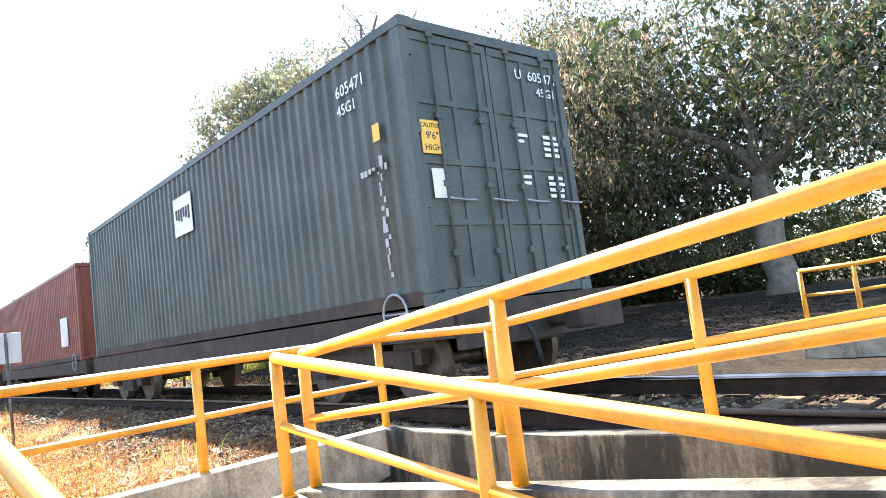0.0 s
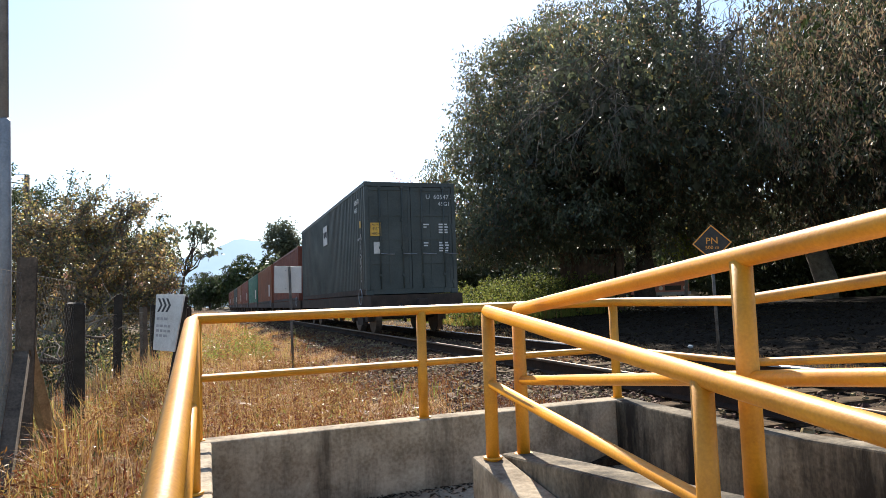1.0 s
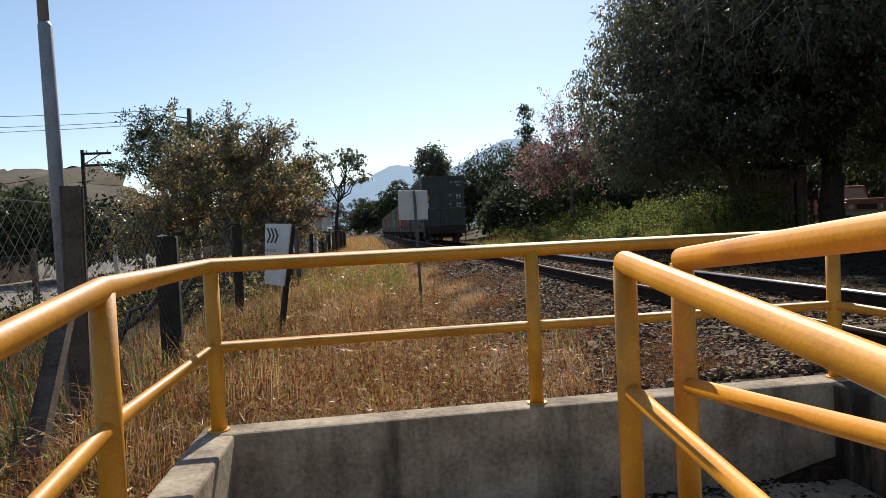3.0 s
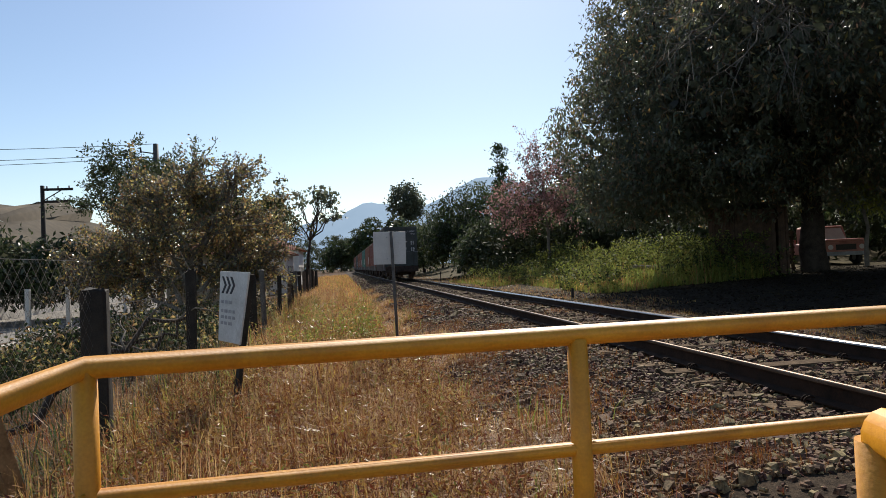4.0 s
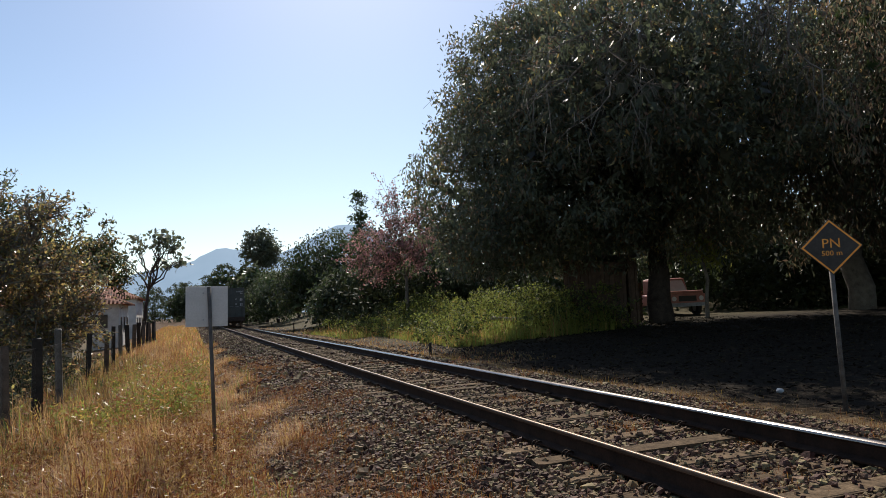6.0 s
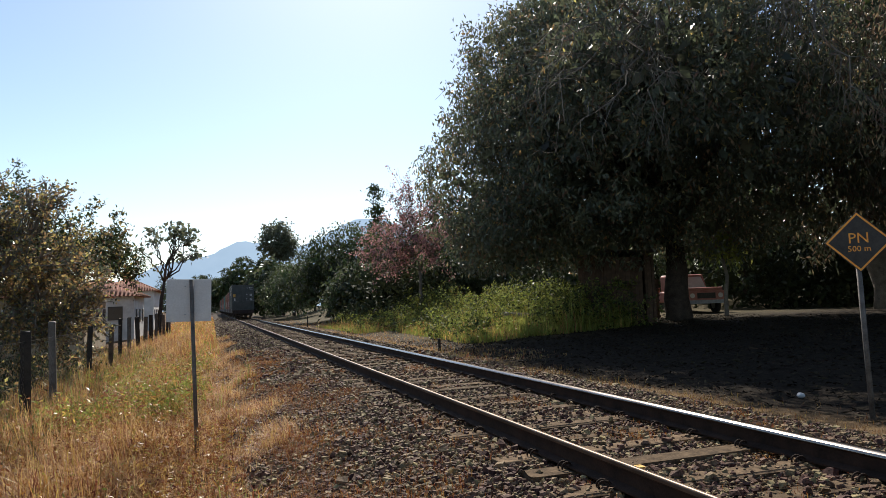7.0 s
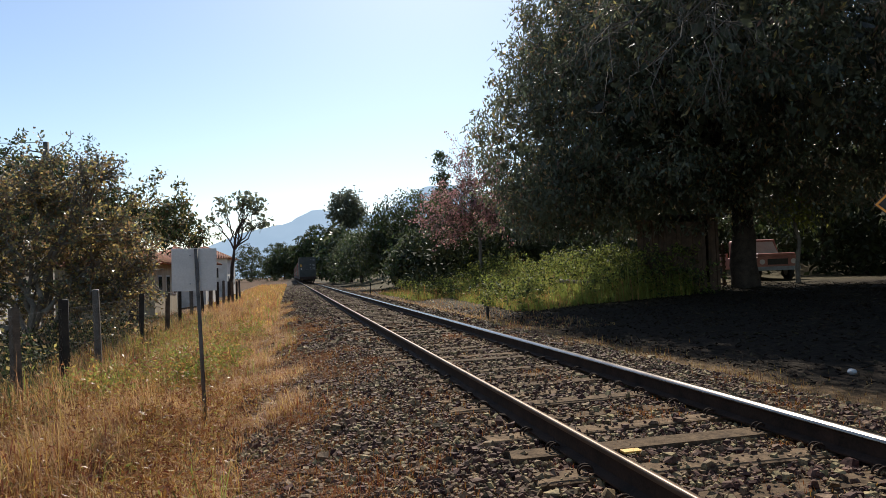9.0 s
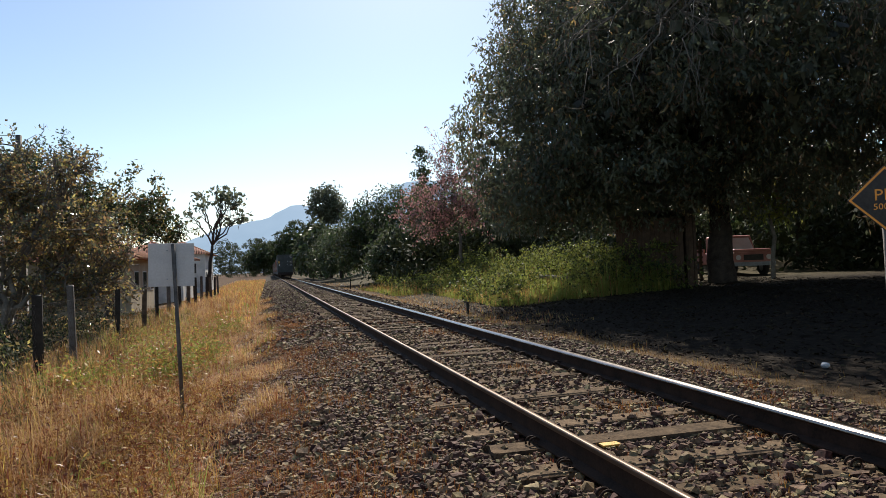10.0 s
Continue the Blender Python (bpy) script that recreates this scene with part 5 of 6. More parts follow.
def mountains():
    """Two far ridges, the farther one glowing in a painted haze blue."""
    def ridge(name, label, y, points, mat_):
        bm = bmesh.new()
        rng = random.Random(y)
        prev = None
        xs = [p[0] for p in points]
        n_ = 90
        cols = []
        for i in range(n_ + 1):
            x = xs[0] + (xs[-1] - xs[0]) * i / n_
            z = np.interp(x, xs, [p[1] for p in points]) + rng.uniform(-3, 3)
            cols.append([bm.verts.new((x + rng.uniform(-6, 6), y - 260 * (1 - f) + rng.uniform(-25, 25) * (f < 1), max(z * f ** 0.8, -2))) for f in (0, 0.25, 0.5, 0.75, 1.0)])
        for a, b in zip(cols, cols[1:]):
            for j in range(4):
                bm.faces.new((a[j], b[j], b[j + 1], a[j + 1])).smooth = True
        return tagged(part(name, bm, mat_), label, "mountain", kind="structure")
    # Haze is put into the colour: the ridge emits its own blue.
    blue = bpy.data.materials.new("painted_haze")
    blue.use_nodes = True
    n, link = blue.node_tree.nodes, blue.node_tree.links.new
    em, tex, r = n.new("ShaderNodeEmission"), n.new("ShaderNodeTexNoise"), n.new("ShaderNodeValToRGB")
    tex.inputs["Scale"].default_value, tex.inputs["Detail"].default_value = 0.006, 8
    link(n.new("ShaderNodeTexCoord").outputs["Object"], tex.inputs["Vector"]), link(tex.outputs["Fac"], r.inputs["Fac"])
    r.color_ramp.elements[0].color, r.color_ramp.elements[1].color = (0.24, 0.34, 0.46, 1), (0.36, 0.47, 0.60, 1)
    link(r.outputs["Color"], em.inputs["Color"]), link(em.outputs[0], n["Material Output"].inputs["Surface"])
    ridge("backdrop_mountain", "flat-topped mountain coloured with blue haze in the distance", 2500,
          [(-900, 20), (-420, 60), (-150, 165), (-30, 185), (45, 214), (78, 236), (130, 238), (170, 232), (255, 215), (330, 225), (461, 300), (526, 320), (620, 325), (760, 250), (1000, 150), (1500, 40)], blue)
    dry = material("dry_hillside", (0.058, 0.046, 0.031), (0.12, 0.092, 0.06), 0.02, 0.95, 0, fine=0.2)
    ridge("backdrop_hill", "bare brown grassy hill beyond the houses", 600,
          [(-700, 20), (-420, 64), (-330, 66), (-262, 64), (-240, 67), (-225, 66), (-205, 52), (-150, 12), (-120, 0)], dry)


mountains()


# ---- west side: fences, road, houses, poles ----
def chain_link(name_, parent, x0, y0, x1, y1, z0, z1, cell=0.085, width=0.0035):
    """Diagonal wires of a mesh fence between two posts, as flat strands."""
    a, b = np.array([x0, y0, 0.0]), np.array([x1, y1, 0.0])
    span, tall = np.linalg.norm(b - a), z1 - z0
    u = (b - a) / span
    out = []
    for s in (1, -1):
        c = -tall
        while c < span:
            p0, p1 = c, c + tall
            za, zb = z0, z1
            if p0 < 0:
                za, p0 = z0 - p0 if p0 < 0 else z0, 0.0
            if p1 > span:
                zb, p1 = z1 - (p1 - span), span
            if zb > za:
                if s < 0:
                    p0, p1 = span - p0, span - p1
                A, B = a + u * p0 + (0, 0, za), a + u * p1 + (0, 0, zb)
                d = (B - A) / (np.linalg.norm(B - A) + 1e-9)
                n_ = np.cross(d, np.cross(u, (0, 0, 1.0))) * width / 2
                out.append([A - n_, B - n_, B + n_, A + n_])
            c += cell * 1.41
    for z in (z0, (z0 + z1) / 2, z1):
        up = np.array([0, 0, width / 2])
        A, B = a + (0, 0, z), b + (0, 0, z)
        out.append([A - up, B - up, B + up, A + up])
    ob = part(name_, quads(name_, np.array(out), WIRE), None, parent, "rusty wire mesh")
    ob["kind"] = "stuff"
    return ob


def fence_post(name_, x, y, w, top, mat_, parent, rot=0.0, lean=0.0):
    z0 = float(height(x, y)) - 0.25
    bm = bmesh.new()
    box(bm, -w / 2, w / 2, -w / 2, w / 2, z0, top, bevel=w * 0.12)
    rng = random.Random(int((x + 50) * 100 + y * 10))
    for v in bm.verts:
        v.co += Vector((rng.uniform(-0.1, 0.1) * w, rng.uniform(-0.1, 0.1) * w, rng.uniform(-0.02, 0.02)))
    ob = part(name_, bm, mat_, parent)
    ob.matrix_basis = pose(x, y, 0, 0, lean, rot)
    return ob


def trackside_fence():
    f = thing("wire_fence", "old wire mesh fence on timber and concrete posts", "fence")
    line = [(-5.43, -6.0), (-5.43, -2.4), (-5.43, 1.40), (-5.41, 3.37), (-5.40, 6.6), (-5.25, 9.2), (-5.2, 10.9), (-5.2, 12.75), (-5.2, 16.3), (-5.2, 19.7), (-5.3, 22.6)]
    line += [(-5.4, 26 + 3.1 * k) for k in range(9)]
    rng = random.Random(8)
    for k, (x, y) in enumerate(line):
        if k in (0, 1, 2):
            fence_post("concrete_post", x, y, 0.115, 1.41, POST_CONCRETE, f, 12, 1.0)
        elif k == 3:
            fence_post("timber_post", x, y, 0.165, 1.09, TAR_WOOD, f, 5)
        else:
            mat_ = (TAR_WOOD, POST_CONCRETE, TAR_WOOD, SIGN_POST)[k % 4]
            fence_post("timber_post" if k % 2 else "concrete_post", x, y, rng.uniform(0.09, 0.16), 1.1 + rng.uniform(-0.12, 0.14), mat_, f, rng.uniform(0, 40), rng.uniform(-2, 2))
    for (xa, ya), (xb, yb) in zip(line, line[1:]):
        top = 1.3 if yb < 4.6 else 0.95
        if yb < 24:
            chain_link("wire_mesh", f, xa, ya, xb, yb, -0.25, top)
    for a, b in (((-5.49, 1.70, 0.80), (-5.27, 1.95, -0.4)), ((-5.39, 1.20, 0.72), (-5.33, 0.30, -0.4))):
        bm = bmesh.new()
        d = Vector(b) - Vector(a)
        m = Matrix.Translation(a) @ d.to_track_quat("Z", "X").to_matrix().to_4x4()
        box(bm, -0.035, 0.035, -0.045, 0.045, 0, d.length, m, bevel=0.008)
        part("brace", bm, BRACE if a[1] > 1.5 else POST_CONCRETE, f, "slanting brace")


trackside_fence()


def fallen_branches():
    """Dead boughs lying against the wire."""
    for seed, a, b, thick in ((91, (-6.9, 5.2, -0.35), (-5.55, 6.6, 0.62), 0.05), (92, (-6.4, 7.6, -0.4), (-5.6, 8.0, 0.75), 0.035), (93, (-7.4, 6.4, -0.35), (-6.0, 7.6, 0.35), 0.04)):
        rng = np.random.default_rng(seed)
        t = thing("fallen_branch", "dead grey branch lying tangled against the wire fence", "branch", group="fallen branches")
        bm = bmesh.new()
        p = limb(bm, rng, a, b, thick, thick * 0.4, 0.18, 8, 7)
        part("stem", bm, BARK, t)
        for k in range(9):
            bm = bmesh.new()
            j = rng.integers(2, 9)
            limb(bm, rng, p[j], p[j] + rng.normal(size=3) * (0.3, 0.3, 0.2) + (0, 0, 0.12), thick * 0.3, 0.004, 0.3, 4, 5)
            part("twig", bm, PALE_BARK, t)


fallen_branches()


def yard_bushes():
    rng = np.random.default_rng(94)
    blobs = []
    for k in range(44):
        x, y = rng.uniform(-10.5, -5.9), rng.uniform(9.5, 20)
        h = rng.uniform(0.35, 0.85)
        blobs.append((x, y, float(height(x, y)) + h * 0.5, rng.uniform(0.4, 0.9), rng.uniform(0.4, 0.8), h * 0.65))
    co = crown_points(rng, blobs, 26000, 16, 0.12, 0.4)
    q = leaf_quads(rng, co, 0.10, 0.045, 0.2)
    # Half of these leaves use the colour with shade painted in.
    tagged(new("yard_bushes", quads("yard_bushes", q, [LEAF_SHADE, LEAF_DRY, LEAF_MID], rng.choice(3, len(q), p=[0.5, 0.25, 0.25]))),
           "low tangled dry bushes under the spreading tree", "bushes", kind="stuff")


yard_bushes()


def road_and_wall():
    me = bpy.data.meshes.new("road")
    ys = np.linspace(-30, 120, 61)
    co, faces = [], []
    for y in ys:
        for x in (-19.5, -12.3):
            co.append((x, y, float(height(x, y)) + 0.03))
    for k in range(len(ys) - 1):
        faces.append((2 * k, 2 * k + 1, 2 * k + 3, 2 * k + 2))
    me.from_pydata(co, [], faces)
    me.materials.append(ROAD)
    tagged(new("road", me), "pale dusty road behind the fence", "road", kind="structure")
    kerb = bmesh.new()
    box(kerb, -12.3, -12.15, -30, 120, -0.7, -0.42, bevel=0.02)
    tagged(part("kerb", kerb, PLASTER), "worn whitewashed kerb beside the road", "kerb", kind="structure")
    w = thing("wall_west", "dirty white plastered yard wall along the road", "wall", kind="structure")
    for k, (y0, y1, h, m) in enumerate(((-20, 17.5, 0.75, PLASTER), (17.6, 27, 1.15, PLASTER), (27.1, 31.5, 1.35, BOARDS), (31.6, 46, 1.2, PLASTER), (46.1, 90, 1.1, PLASTER))):
        bm = bmesh.new()
        box(bm, -19.9, -19.7, y0, y1, -0.7, h, bevel=0.02)
        part("wall_panel" if m is PLASTER else "gate", bm, m, w)
    f = thing("road_fence", "wire fence on pale concrete posts beside the road", "fence")
    for k in range(14):
        y = 6 + 2.6 * k
        fence_post("concrete_post", -11.4, y, 0.11, 0.98, PLASTER if k % 3 else POST_CONCRETE, f, 0, (-1) ** k * 0.8)
        if k < 9:
            chain_link("wire_mesh", f, -11.4, y, -11.4, y + 2.6, -0.5, 0.85, 0.11, 0.005)


road_and_wall()


def tile_roof(parent, x0, x1, y0, y1, z0, z1, rows=14):
    """A hipped roof with rolled tiles as raised ridges."""
    cx, cy = (x0 + x1) / 2, (y0 + y1) / 2
    half = min(x1 - x0, y1 - y0) / 2
    rid = ((x0 + half, x1 - half) if x1 - x0 > y1 - y0 else (cx, cx)), ((y0 + half, y1 - half) if y1 - y0 >= x1 - x0 else (cy, cy))
    (ra, rb), (sa, sb) = rid
    bm = bmesh.new()
    low = [bm.verts.new(p) for p in ((x0, y0, z0), (x1, y0, z0), (x1, y1, z0), (x0, y1, z0))]
    top = [bm.verts.new((ra, sa, z1)), bm.verts.new((rb + 1e-3, sb + 1e-3, z1))]
    if y1 - y0 >= x1 - x0:
        bm.faces.new((low[0], low[1], top[0])), bm.faces.new((low[2], low[3], top[1]))
        bm.faces.new((low[1], low[2], top[1], top[0])), bm.faces.new((low[3], low[0], top[0], top[1]))
    else:
        bm.faces.new((low[3], low[0], top[0])), bm.faces.new((low[1], low[2], top[1]))
        bm.faces.new((low[0], low[1], top[1], top[0])), bm.faces.new((low[2], low[3], top[0], top[1]))
    bm.faces.new(low[::-1])
    roof = part("roof", bm, TILE, parent, "weathered clay tile roof")
    bm = bmesh.new()
    n_ = int((x1 - x0) / 0.24)
    for k in range(1, n_):
        x = x0 + (x1 - x0) * k / n_
        f = min(1.0, min(x - x0, x1 - x) / half)
        tube(bm, [(x, y0, z0 + 0.02), (x, y0 + half * f, z0 + (z1 - z0) * f + 0.02)], 0.06, 6)
    n_ = int((y1 - y0) / 0.24)
    for k in range(1, n_):
        y = y0 + (y1 - y0) * k / n_
        f = min(1.0, min(y - y0, y1 - y) / half)
        tube(bm, [(x1, y, z0 + 0.02), (x1 - half * f, y, z0 + (z1 - z0) * f + 0.02)], 0.06, 6)
    ob = part("tile_rows", bm, TILE, roof)
    ob["kind"] = "stuff"


def house(label, x0, x1, y0, y1, eave, ridge, paint, windows):
    h = thing("house", label, "house", group="houses beside the track")
    bm = bmesh.new()
    box(bm, x0, x1, y0, y1, -0.8, eave)
    part("wall", bm, paint, h)
    tile_roof(h, x0 - 0.45, x1 + 0.45, y0 - 0.45, y1 + 0.45, eave, ridge)
    for x, z, w, hh in windows:
        win = part("window", bars([(x, x + w, y0 - 0.03, y0 + 0.02, z, z + hh)]), PLASTER, h)
        part("pane", bars([(x + 0.06, x + w - 0.06, y0 - 0.045, y0 - 0.028, z + 0.06, z + hh - 0.06)]), GLASS, win)
    for y in np.arange(y0 + 0.8, y1 - 1, 2.2):
        win = part("window", bars([(x1 - 0.02, x1 + 0.03, y, y + 1.0, 0.6, 1.6)]), PLASTER, h)
        part("pane", bars([(x1 + 0.028, x1 + 0.045, y + 0.06, y + 0.94, 0.66, 1.54)]), GLASS, win)


house("low ochre house with a clay tile roof behind the fence", -12.2, -8.0, 33.5, 40, 2.15, 3.5, OCHRE, ((-11.2, 0.7, 1.0, 1.0), (-9.4, 0.7, 0.9, 1.0)))
house("white house with a clay tile roof behind the fence", -12.0, -7.4, 48, 55, 2.4, 3.7, PLASTER, ((-11, 0.8, 1.0, 1.0), (-9, 0.8, 1.0, 1.0)))
house("pale house with a clay tile roof far along the fence", -13, -8.0, 72, 82, 3.4, 4.8, PLASTER, ((-12, 1.4, 1.2, 1.1), (-10, 1.4, 1.2, 1.1)))
house("small white house among garden trees by the road", -25.5, -21, 34, 40, 1.9, 3.1, PLASTER, ((-24.5, 0.5, 1, 1), (-22.5, 0.5, 1, 1)))


def poles():
    p = thing("street_lamp_pole", "tall grey steel pole behind the fence", "pole")
    bm = bmesh.new()
    tube(bm, [(-5.60, 1.70, -0.6), (-5.64, 1.70, 2.51), (-5.645, 1.70, 2.53)], [0.046, 0.044, 0.036], 14)
    part("lower_tube", bm, GALVANISED, p)
    bm = bmesh.new()
    tube(bm, [(-5.645, 1.70, 2.51), (-5.71, 1.70, 7.5)], 0.034, 14)
    part("upper_tube", bm, GALVANISED, p)
    u = thing("utility_pole", "dark timber utility pole with two crossarms", "utility pole")
    bm = bmesh.new()
    tube(bm, [(-20.4, 40, -1), (-20.4, 40, 6.7)], [0.15, 0.11], 10)
    part("mast", bm, TAR_WOOD, u)
    for z in (6.45, 5.75):
        part("crossarm", bars([(-20.35, -18.7, 39.8, 39.9, z - 0.07, z + 0.07)]), TAR_WOOD, u)
        for x in (-20.1, -19.5, -18.9):
            bm = bmesh.new()
            tube(bm, [(x, 39.85, z + 0.06), (x, 39.85, z + 0.2)], [0.04, 0.05], 8)
            part("insulator", bm, PLASTER, u)
    bm = bmesh.new()
    tube(bm, [(-20.3, 39.8, 5.8), (-19.3, 39.8, 6.4)], 0.03, 6)
    part("strut", bm, TAR_WOOD, u)
    c = thing("utility_pole", "grey concrete utility pole carrying wires", "utility pole")
    bm = bmesh.new()
    tube(bm, [(-12.6, 34, -0.8), (-12.6, 34, 7.9)], [0.19, 0.13], 10)
    part("mast", bm, SIGN_POST, c)
    for z, x in ((7.5, -13.3), (7.25, -13.6)):
        bm = bmesh.new()
        tube(bm, [(-12.7, 33.9, z - 0.1), (x, 33.9, z)], 0.03, 6)
        tube(bm, [(x, 33.9, z - 0.05), (x, 33.9, z + 0.22)], [0.05, 0.03], 8)
        part("bracket", bm, TAR_WOOD, c)
    for k, (x, z, sag) in enumerate(((-12.75, 7.9, 0.5), (-13.3, 7.4, 0.6), (-13.6, 7.2, 0.6))):
        bm = bmesh.new()
        pts = [(x + (-44 - x) * t, 34 + (31 - 34) * t, z + (8.2 - 0.35 * k - z) * t - sag * 4 * t * (1 - t)) for t in np.linspace(0, 1, 17)]
        tube(bm, pts, 0.014, 5)
        w = part("overhead_wire", bm, TAR_WOOD)
        tagged(w, "thin dark overhead wire sagging from the concrete pole", "wire", "overhead wires")


poles()


# ---- east side: shed, truck, saplings ----
def shed():
    s = thing("timber_shed", "small dark shed of weathered boards under the trees", "shed")
    x0, x1, y0, y1, zb, zt = 10.5, 12.65, 20.6, 22.2, 0.0, 2.75
    rng = random.Random(12)
    x = x0
    while x < x1 - 0.05:
        w = rng.uniform(0.16, 0.24)
        gap = 1.62 < x - x0 < 1.8
        if not gap:
            part("board", bars([(x, min(x + w - 0.012, x1), y0 - 0.012, y0 + 0.015, zb, zt - 0.05 - rng.uniform(0, 0.06))]), BOARDS, s)
        x += w
    y = y0
    while y < y1 - 0.05:
        w = rng.uniform(0.16, 0.24)
        part("board", bars([(x0 - 0.012, x0 + 0.012, y + 0.016, min(y + w - 0.012, y1), zb, zt - rng.uniform(0, 0.06))]), BOARDS, s)
        y += w
    part("back_wall", bars([(x0, x1, y1, y1 + 0.04, zb, zt)]), BOARDS, s)
    part("end_wall", bars([(x1, x1 + 0.03, y0, y1, zb, zt)]), BOARDS, s)
    for x in (x0 + 0.05, x0 + 1.75, x1 - 0.1):
        part("upright", bars([(x, x + 0.1, y0 - 0.07, y0 - 0.013, zb, zt)]), BOARDS, s)
    bm = bmesh.new()
    n_ = 40
    prev = None
    for k in range(n_ + 1):
        x = x0 - 0.3 + (x1 - x0 + 0.6) * k / n_
        dz = 0.02 * math.cos(k * math.pi)
        v = (bm.verts.new((x, y0 - 0.35, zt + 0.12 + dz)), bm.verts.new((x, y1 + 0.2, zt + 0.02 + dz)))
        if prev:
            bm.faces.new((prev[0], v[0], v[1], prev[1]))
        prev = v
    roof = part("roof", bm, SIGN_POST, s, "rusty corrugated sheet roof")
    mod = roof.modifiers.new("thick", "SOLIDIFY")
    mod.thickness = 0.01
    f = thing("slat_fence", "broken fence of loose horizontal slats beside the shed", "fence")
    for x in (13.1, 14.3):
        part("fence_post", bars([(x, x + 0.09, 22.7, 22.8, 0.0, 1.9)]), BOARDS, f)
    for z in (0.35, 0.7, 1.0, 1.2, 1.42, 1.62, 1.8):
        part("slat", bars([(13.12, 14.4, 22.66, 22.695, z, z + 0.07)]), BOARDS, f)


shed()


def truck():
    """An old pickup, seen at its front."""
    t = thing("pickup_truck", "old dusty red pickup truck parked under the trees", "truck", pose(17.0, 23.2, 0.42, 0, 0, -12))
    bm = bmesh.new()
    box(bm, -0.85, 0.85, -0.2, 4.2, 0.45, 0.95, bevel=0.07)
    part("body", bm, TRUCK_RED, t)
    bm = bmesh.new()
    box(bm, -0.78, 0.78, -0.15, 1.2, 0.9, 1.08, bevel=0.06)
    part("bonnet", bm, TRUCK_RED, t)
    bm = bmesh.new()
    box(bm, -0.78, 0.78, 1.1, 2.5, 0.9, 1.68, bevel=0.1)
    for v in bm.verts:
        if v.co.z > 1.4 and v.co.y < 1.6:
            v.co.y += 0.3
    cab = part("cab", bm, TRUCK_RED, t)
    bm = bmesh.new()
    v = [bm.verts.new(p) for p in ((-0.66, 1.07, 1.08), (0.66, 1.07, 1.08), (0.6, 1.36, 1.56), (-0.6, 1.36, 1.56))]
    bm.faces.new(v)
    # Pale colour stands in for the sky reflected in the glass.
    wind = part("windscreen", bm, TRUCK_WHITE, cab, "windscreen painted pale for its reflection")
    mod = wind.modifiers.new("thick", "SOLIDIFY")
    mod.thickness, mod.offset = 0.02, 1
    part("bed_side", bars([(-0.85, -0.8, 2.5, 4.2, 0.9, 1.15)]), TRUCK_RED, t)
    part("bed_side", bars([(0.8, 0.85, 2.5, 4.2, 0.9, 1.15)]), TRUCK_RED, t)
    part("bumper", bars([(-0.85, 0.85, -0.3, -0.2, 0.4, 0.55)]), GALVANISED, t)
    part("grille", bars([(-0.4, 0.4, -0.22, -0.195, 0.62, 0.85)]), SIGN_BLACK, t)
    for x in (-0.62, 0.62):
        bm = bmesh.new()
        tube(bm, [(x, -0.24, 0.74), (x, -0.17, 0.74)], 0.1, 14)
        part("headlight", bm, TRUCK_WHITE, t)
    for x in (-0.8, 0.8):
        for y in (0.6, 3.3):
            bm = bmesh.new()
            tube(bm, [(x - 0.09, y, 0.33), (x + 0.09, y, 0.33)], 0.33, 18)
            w = part("wheel", bm, RUBBER, t)
            bm = bmesh.new()
            tube(bm, [(x - 0.095, y, 0.33), (x + 0.095, y, 0.33)], 0.17, 12)
            part("rim", bm, GALVANISED, w)


truck()


def small_things():
    tree(61, "young_tree", "slim young tree with pale trunk and bright leaves", (15.3, 20.0, 0.3), (2.4, 0.07),
         [(15.2, 20, 3.1, 0.55, 0.5, 0.5), (15.6, 19.9, 2.7, 0.4, 0.4, 0.4)], 500, (0.24, 0.06), [GRASS], PALE_BARK, droop=1.0, loose=0.2, clump=12)
    for k, (x, y, h) in enumerate(((3.65, 18.55, 0.36), (3.6, 47, 0.75))):
        bm = bmesh.new()
        z = float(height(x, y))
        box(bm, x - 0.035, x + 0.035, y - 0.035, y + 0.035, z - 0.2, z + h, bevel=0.008)
        tagged(part("marker_stake", bm, TAR_WOOD), "short dark stake beside the far rail", "stake", "stakes beside the rail")
    bm = bmesh.new()
    bmesh.ops.create_icosphere(bm, subdivisions=2, radius=0.075)
    rng = random.Random(3)
    for v in bm.verts:
        v.co = Vector((v.co.x * 0.75, v.co.y * 0.6, v.co.z * 0.5)) * rng.uniform(0.85, 1.12) + Vector((4.52, 6.45, float(height(4.52, 6.45)) + 0.04))
    tagged(part("white_stone", bm, SIGN_BACK), "pale stone lying in the shade", "stone")
    bm = bmesh.new()
    box(bm, 0.37, 0.51, 4.09, 4.17, -0.03, -0.012, bevel=0.004)
    tagged(part("wood_chip", bm, STICKER_YELLOW), "pale broken wood chip between the rails", "wood chip")
    far = thing("cut_log", "pale fallen log beside the grass bank", "log")
    bm = bmesh.new()
    tube(bm, [(9.0, 22.5, 0.62), (8.0, 23.6, 0.75)], [0.09, 0.07], 10)
    part("trunk_piece", bm, PALE_BARK, far)


small_things()


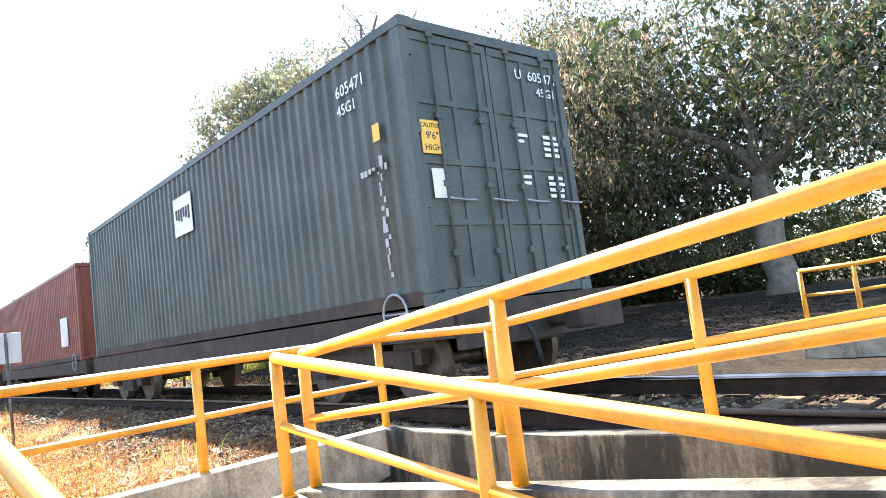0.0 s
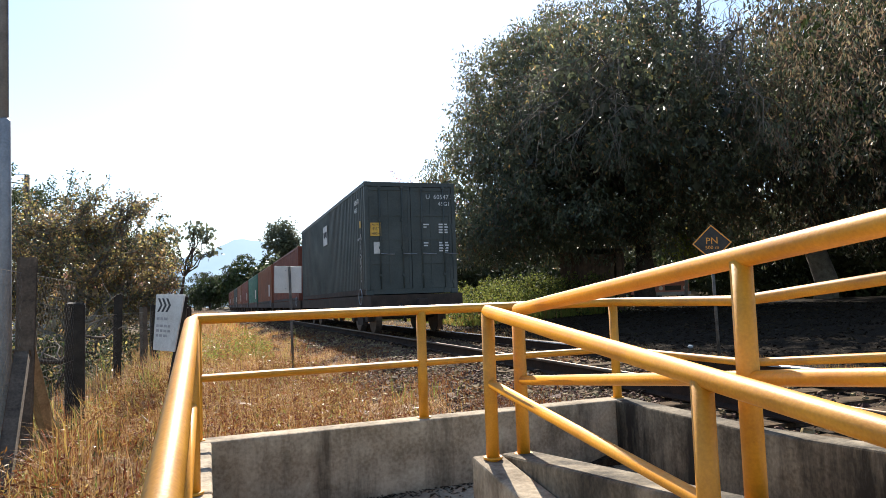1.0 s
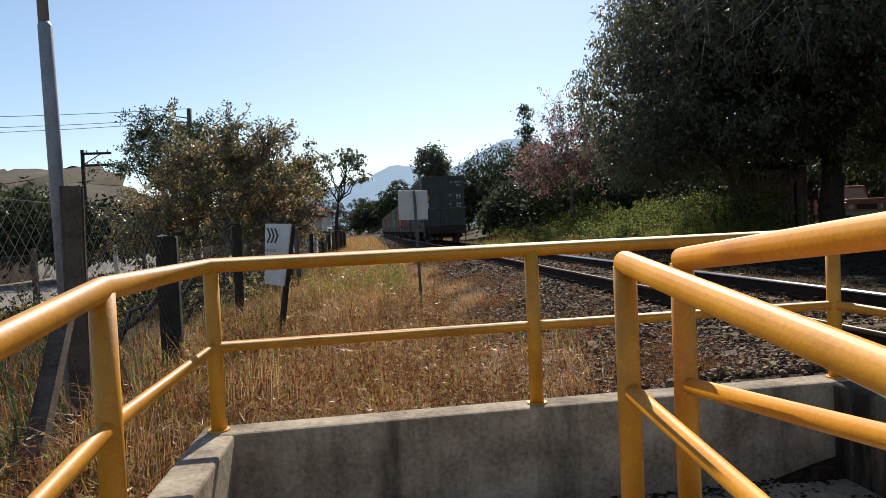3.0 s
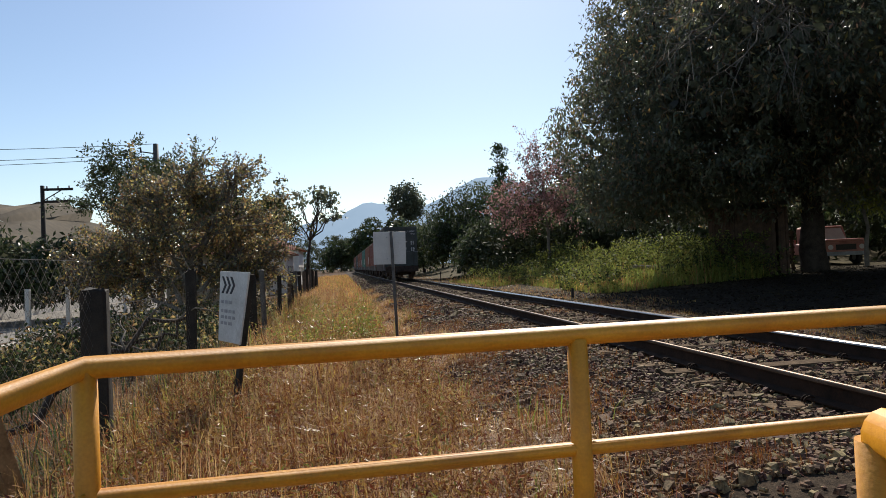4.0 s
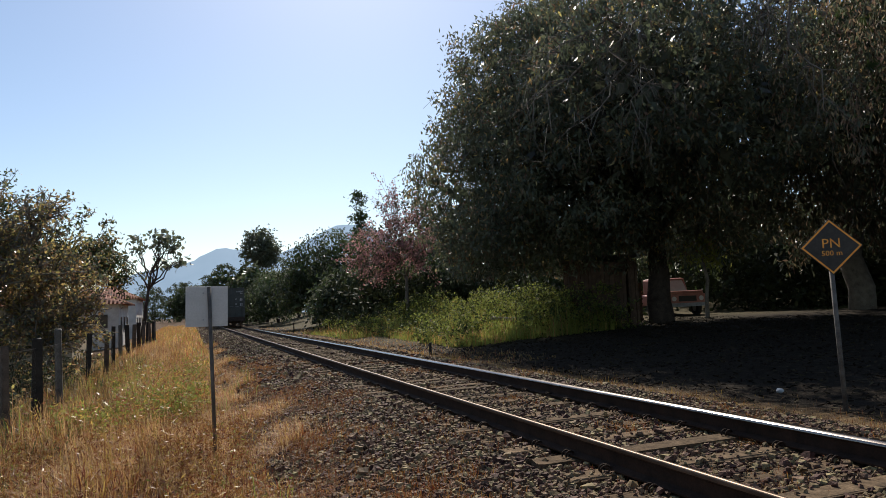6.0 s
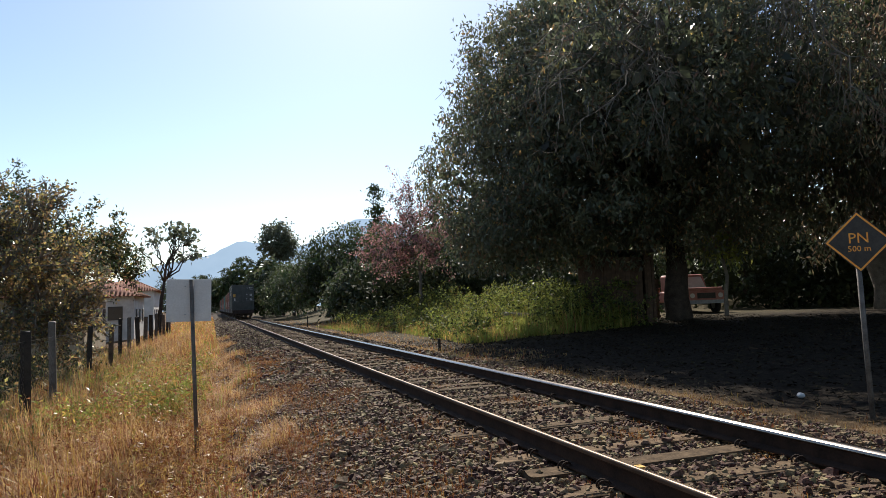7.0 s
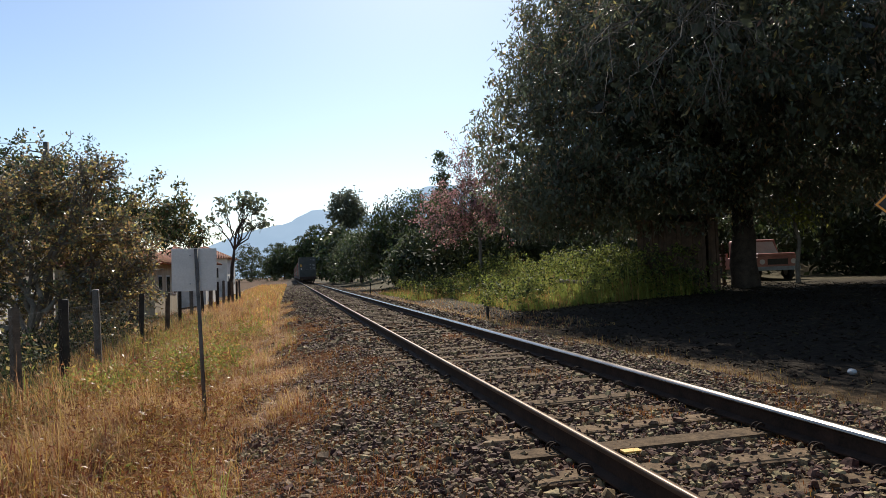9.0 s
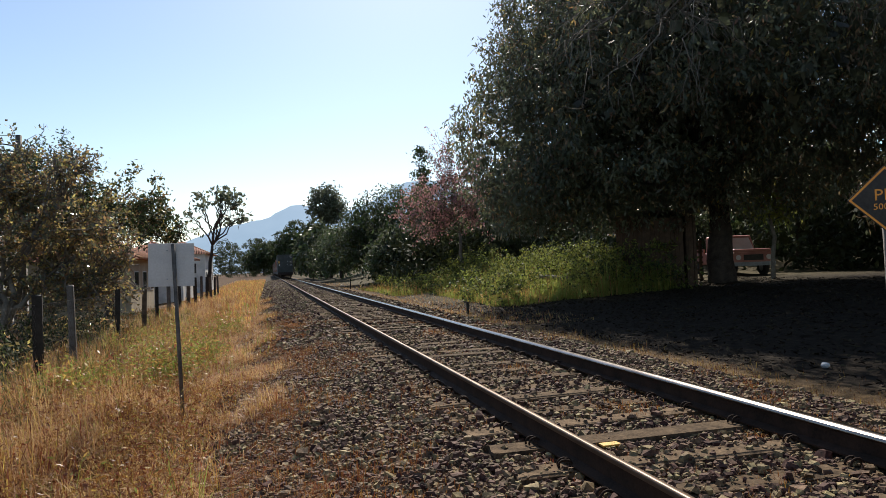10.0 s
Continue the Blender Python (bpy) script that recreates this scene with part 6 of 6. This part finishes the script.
def understory():
    """Thicket behind and under the eastern trees, its leaves darkened for shade, and leaf litter on the shaded earth.
    """
    rng = np.random.default_rng(91)
    blobs = []
    for k in range(46):
        x = rng.uniform(5.5, 15)
        blobs.append((x, rng.uniform(38.5, 47), 1.6, rng.uniform(1.2, 2.0), 1.5, rng.uniform(1.4, 2.6)))
    for k in range(40):
        blobs.append((rng.uniform(9, 26), rng.uniform(40, 50), 2.2, rng.uniform(1.4, 2.4), 1.5, rng.uniform(2.0, 3.4)))
    for k in range(70):
        x = rng.uniform(15, 36)
        y = rng.uniform(34, 37) + 0.0 * x
        blobs.append((x, y, 1.4, rng.uniform(1.4, 2.2), 1.3, rng.uniform(1.6, 2.4)))
    for k in range(90):
        x, h = rng.uniform(14, 52), rng.uniform(6, 11)
        blobs.append((x, rng.uniform(43, 52) - 0.25 * (x - 14), h * 0.5, rng.uniform(2.2, 3.5), 2, h * 0.55))
    for k in range(120):
        a = rng.uniform(0, 1)
        x, y = 15 + 24 * a + rng.uniform(-2, 3), 33 - 38 * a ** 1.2 + rng.uniform(-1, 6)
        h = rng.uniform(2.5, 6.5)
        if 12 < x + 3 < 26 and y < 33:
            continue
        blobs.append((x + 3, y, h * 0.5, rng.uniform(1.6, 3), rng.uniform(1.5, 2.5), h * 0.55))
    for k in range(46):
        x = rng.uniform(20.5, 36)
        blobs.append((x, rng.uniform(24, 28) - 0.55 * (x - 20), 1.5, rng.uniform(1.3, 2.0), 1.3, rng.uniform(1.6, 2.6)))
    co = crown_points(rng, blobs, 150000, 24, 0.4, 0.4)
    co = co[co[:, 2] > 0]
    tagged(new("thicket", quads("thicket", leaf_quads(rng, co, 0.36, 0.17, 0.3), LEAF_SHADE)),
           "dense thicket with shade-darkened leaves under and behind the trees", "bushes", kind="stuff")
    # Fallen leaves, coloured dark for the shade of the crowns.
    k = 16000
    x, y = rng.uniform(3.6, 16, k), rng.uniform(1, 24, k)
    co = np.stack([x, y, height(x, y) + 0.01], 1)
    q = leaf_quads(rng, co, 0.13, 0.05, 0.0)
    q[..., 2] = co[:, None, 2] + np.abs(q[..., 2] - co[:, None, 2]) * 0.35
    tagged(new("leaf_litter", quads("leaf_litter", q, SHADED_LITTER)), "fallen dry leaves on shaded earth", "leaf litter", kind="stuff")


understory()


def motions():
    for ob, y, z in TRAIN:
        walk(ob, [(t / 2, pose(GAUGE / 2, train_y(t / 2) + y, z)) for t in range(21)])
    for ob, y in WHEELS:
        walk(ob, [(k / 30, pose(0, y, 0.42) @ Matrix.Rotation(-(train_y(k / 30) - train_y(0)) / 0.42, 4, "X")) for k in range(301)])


motions()
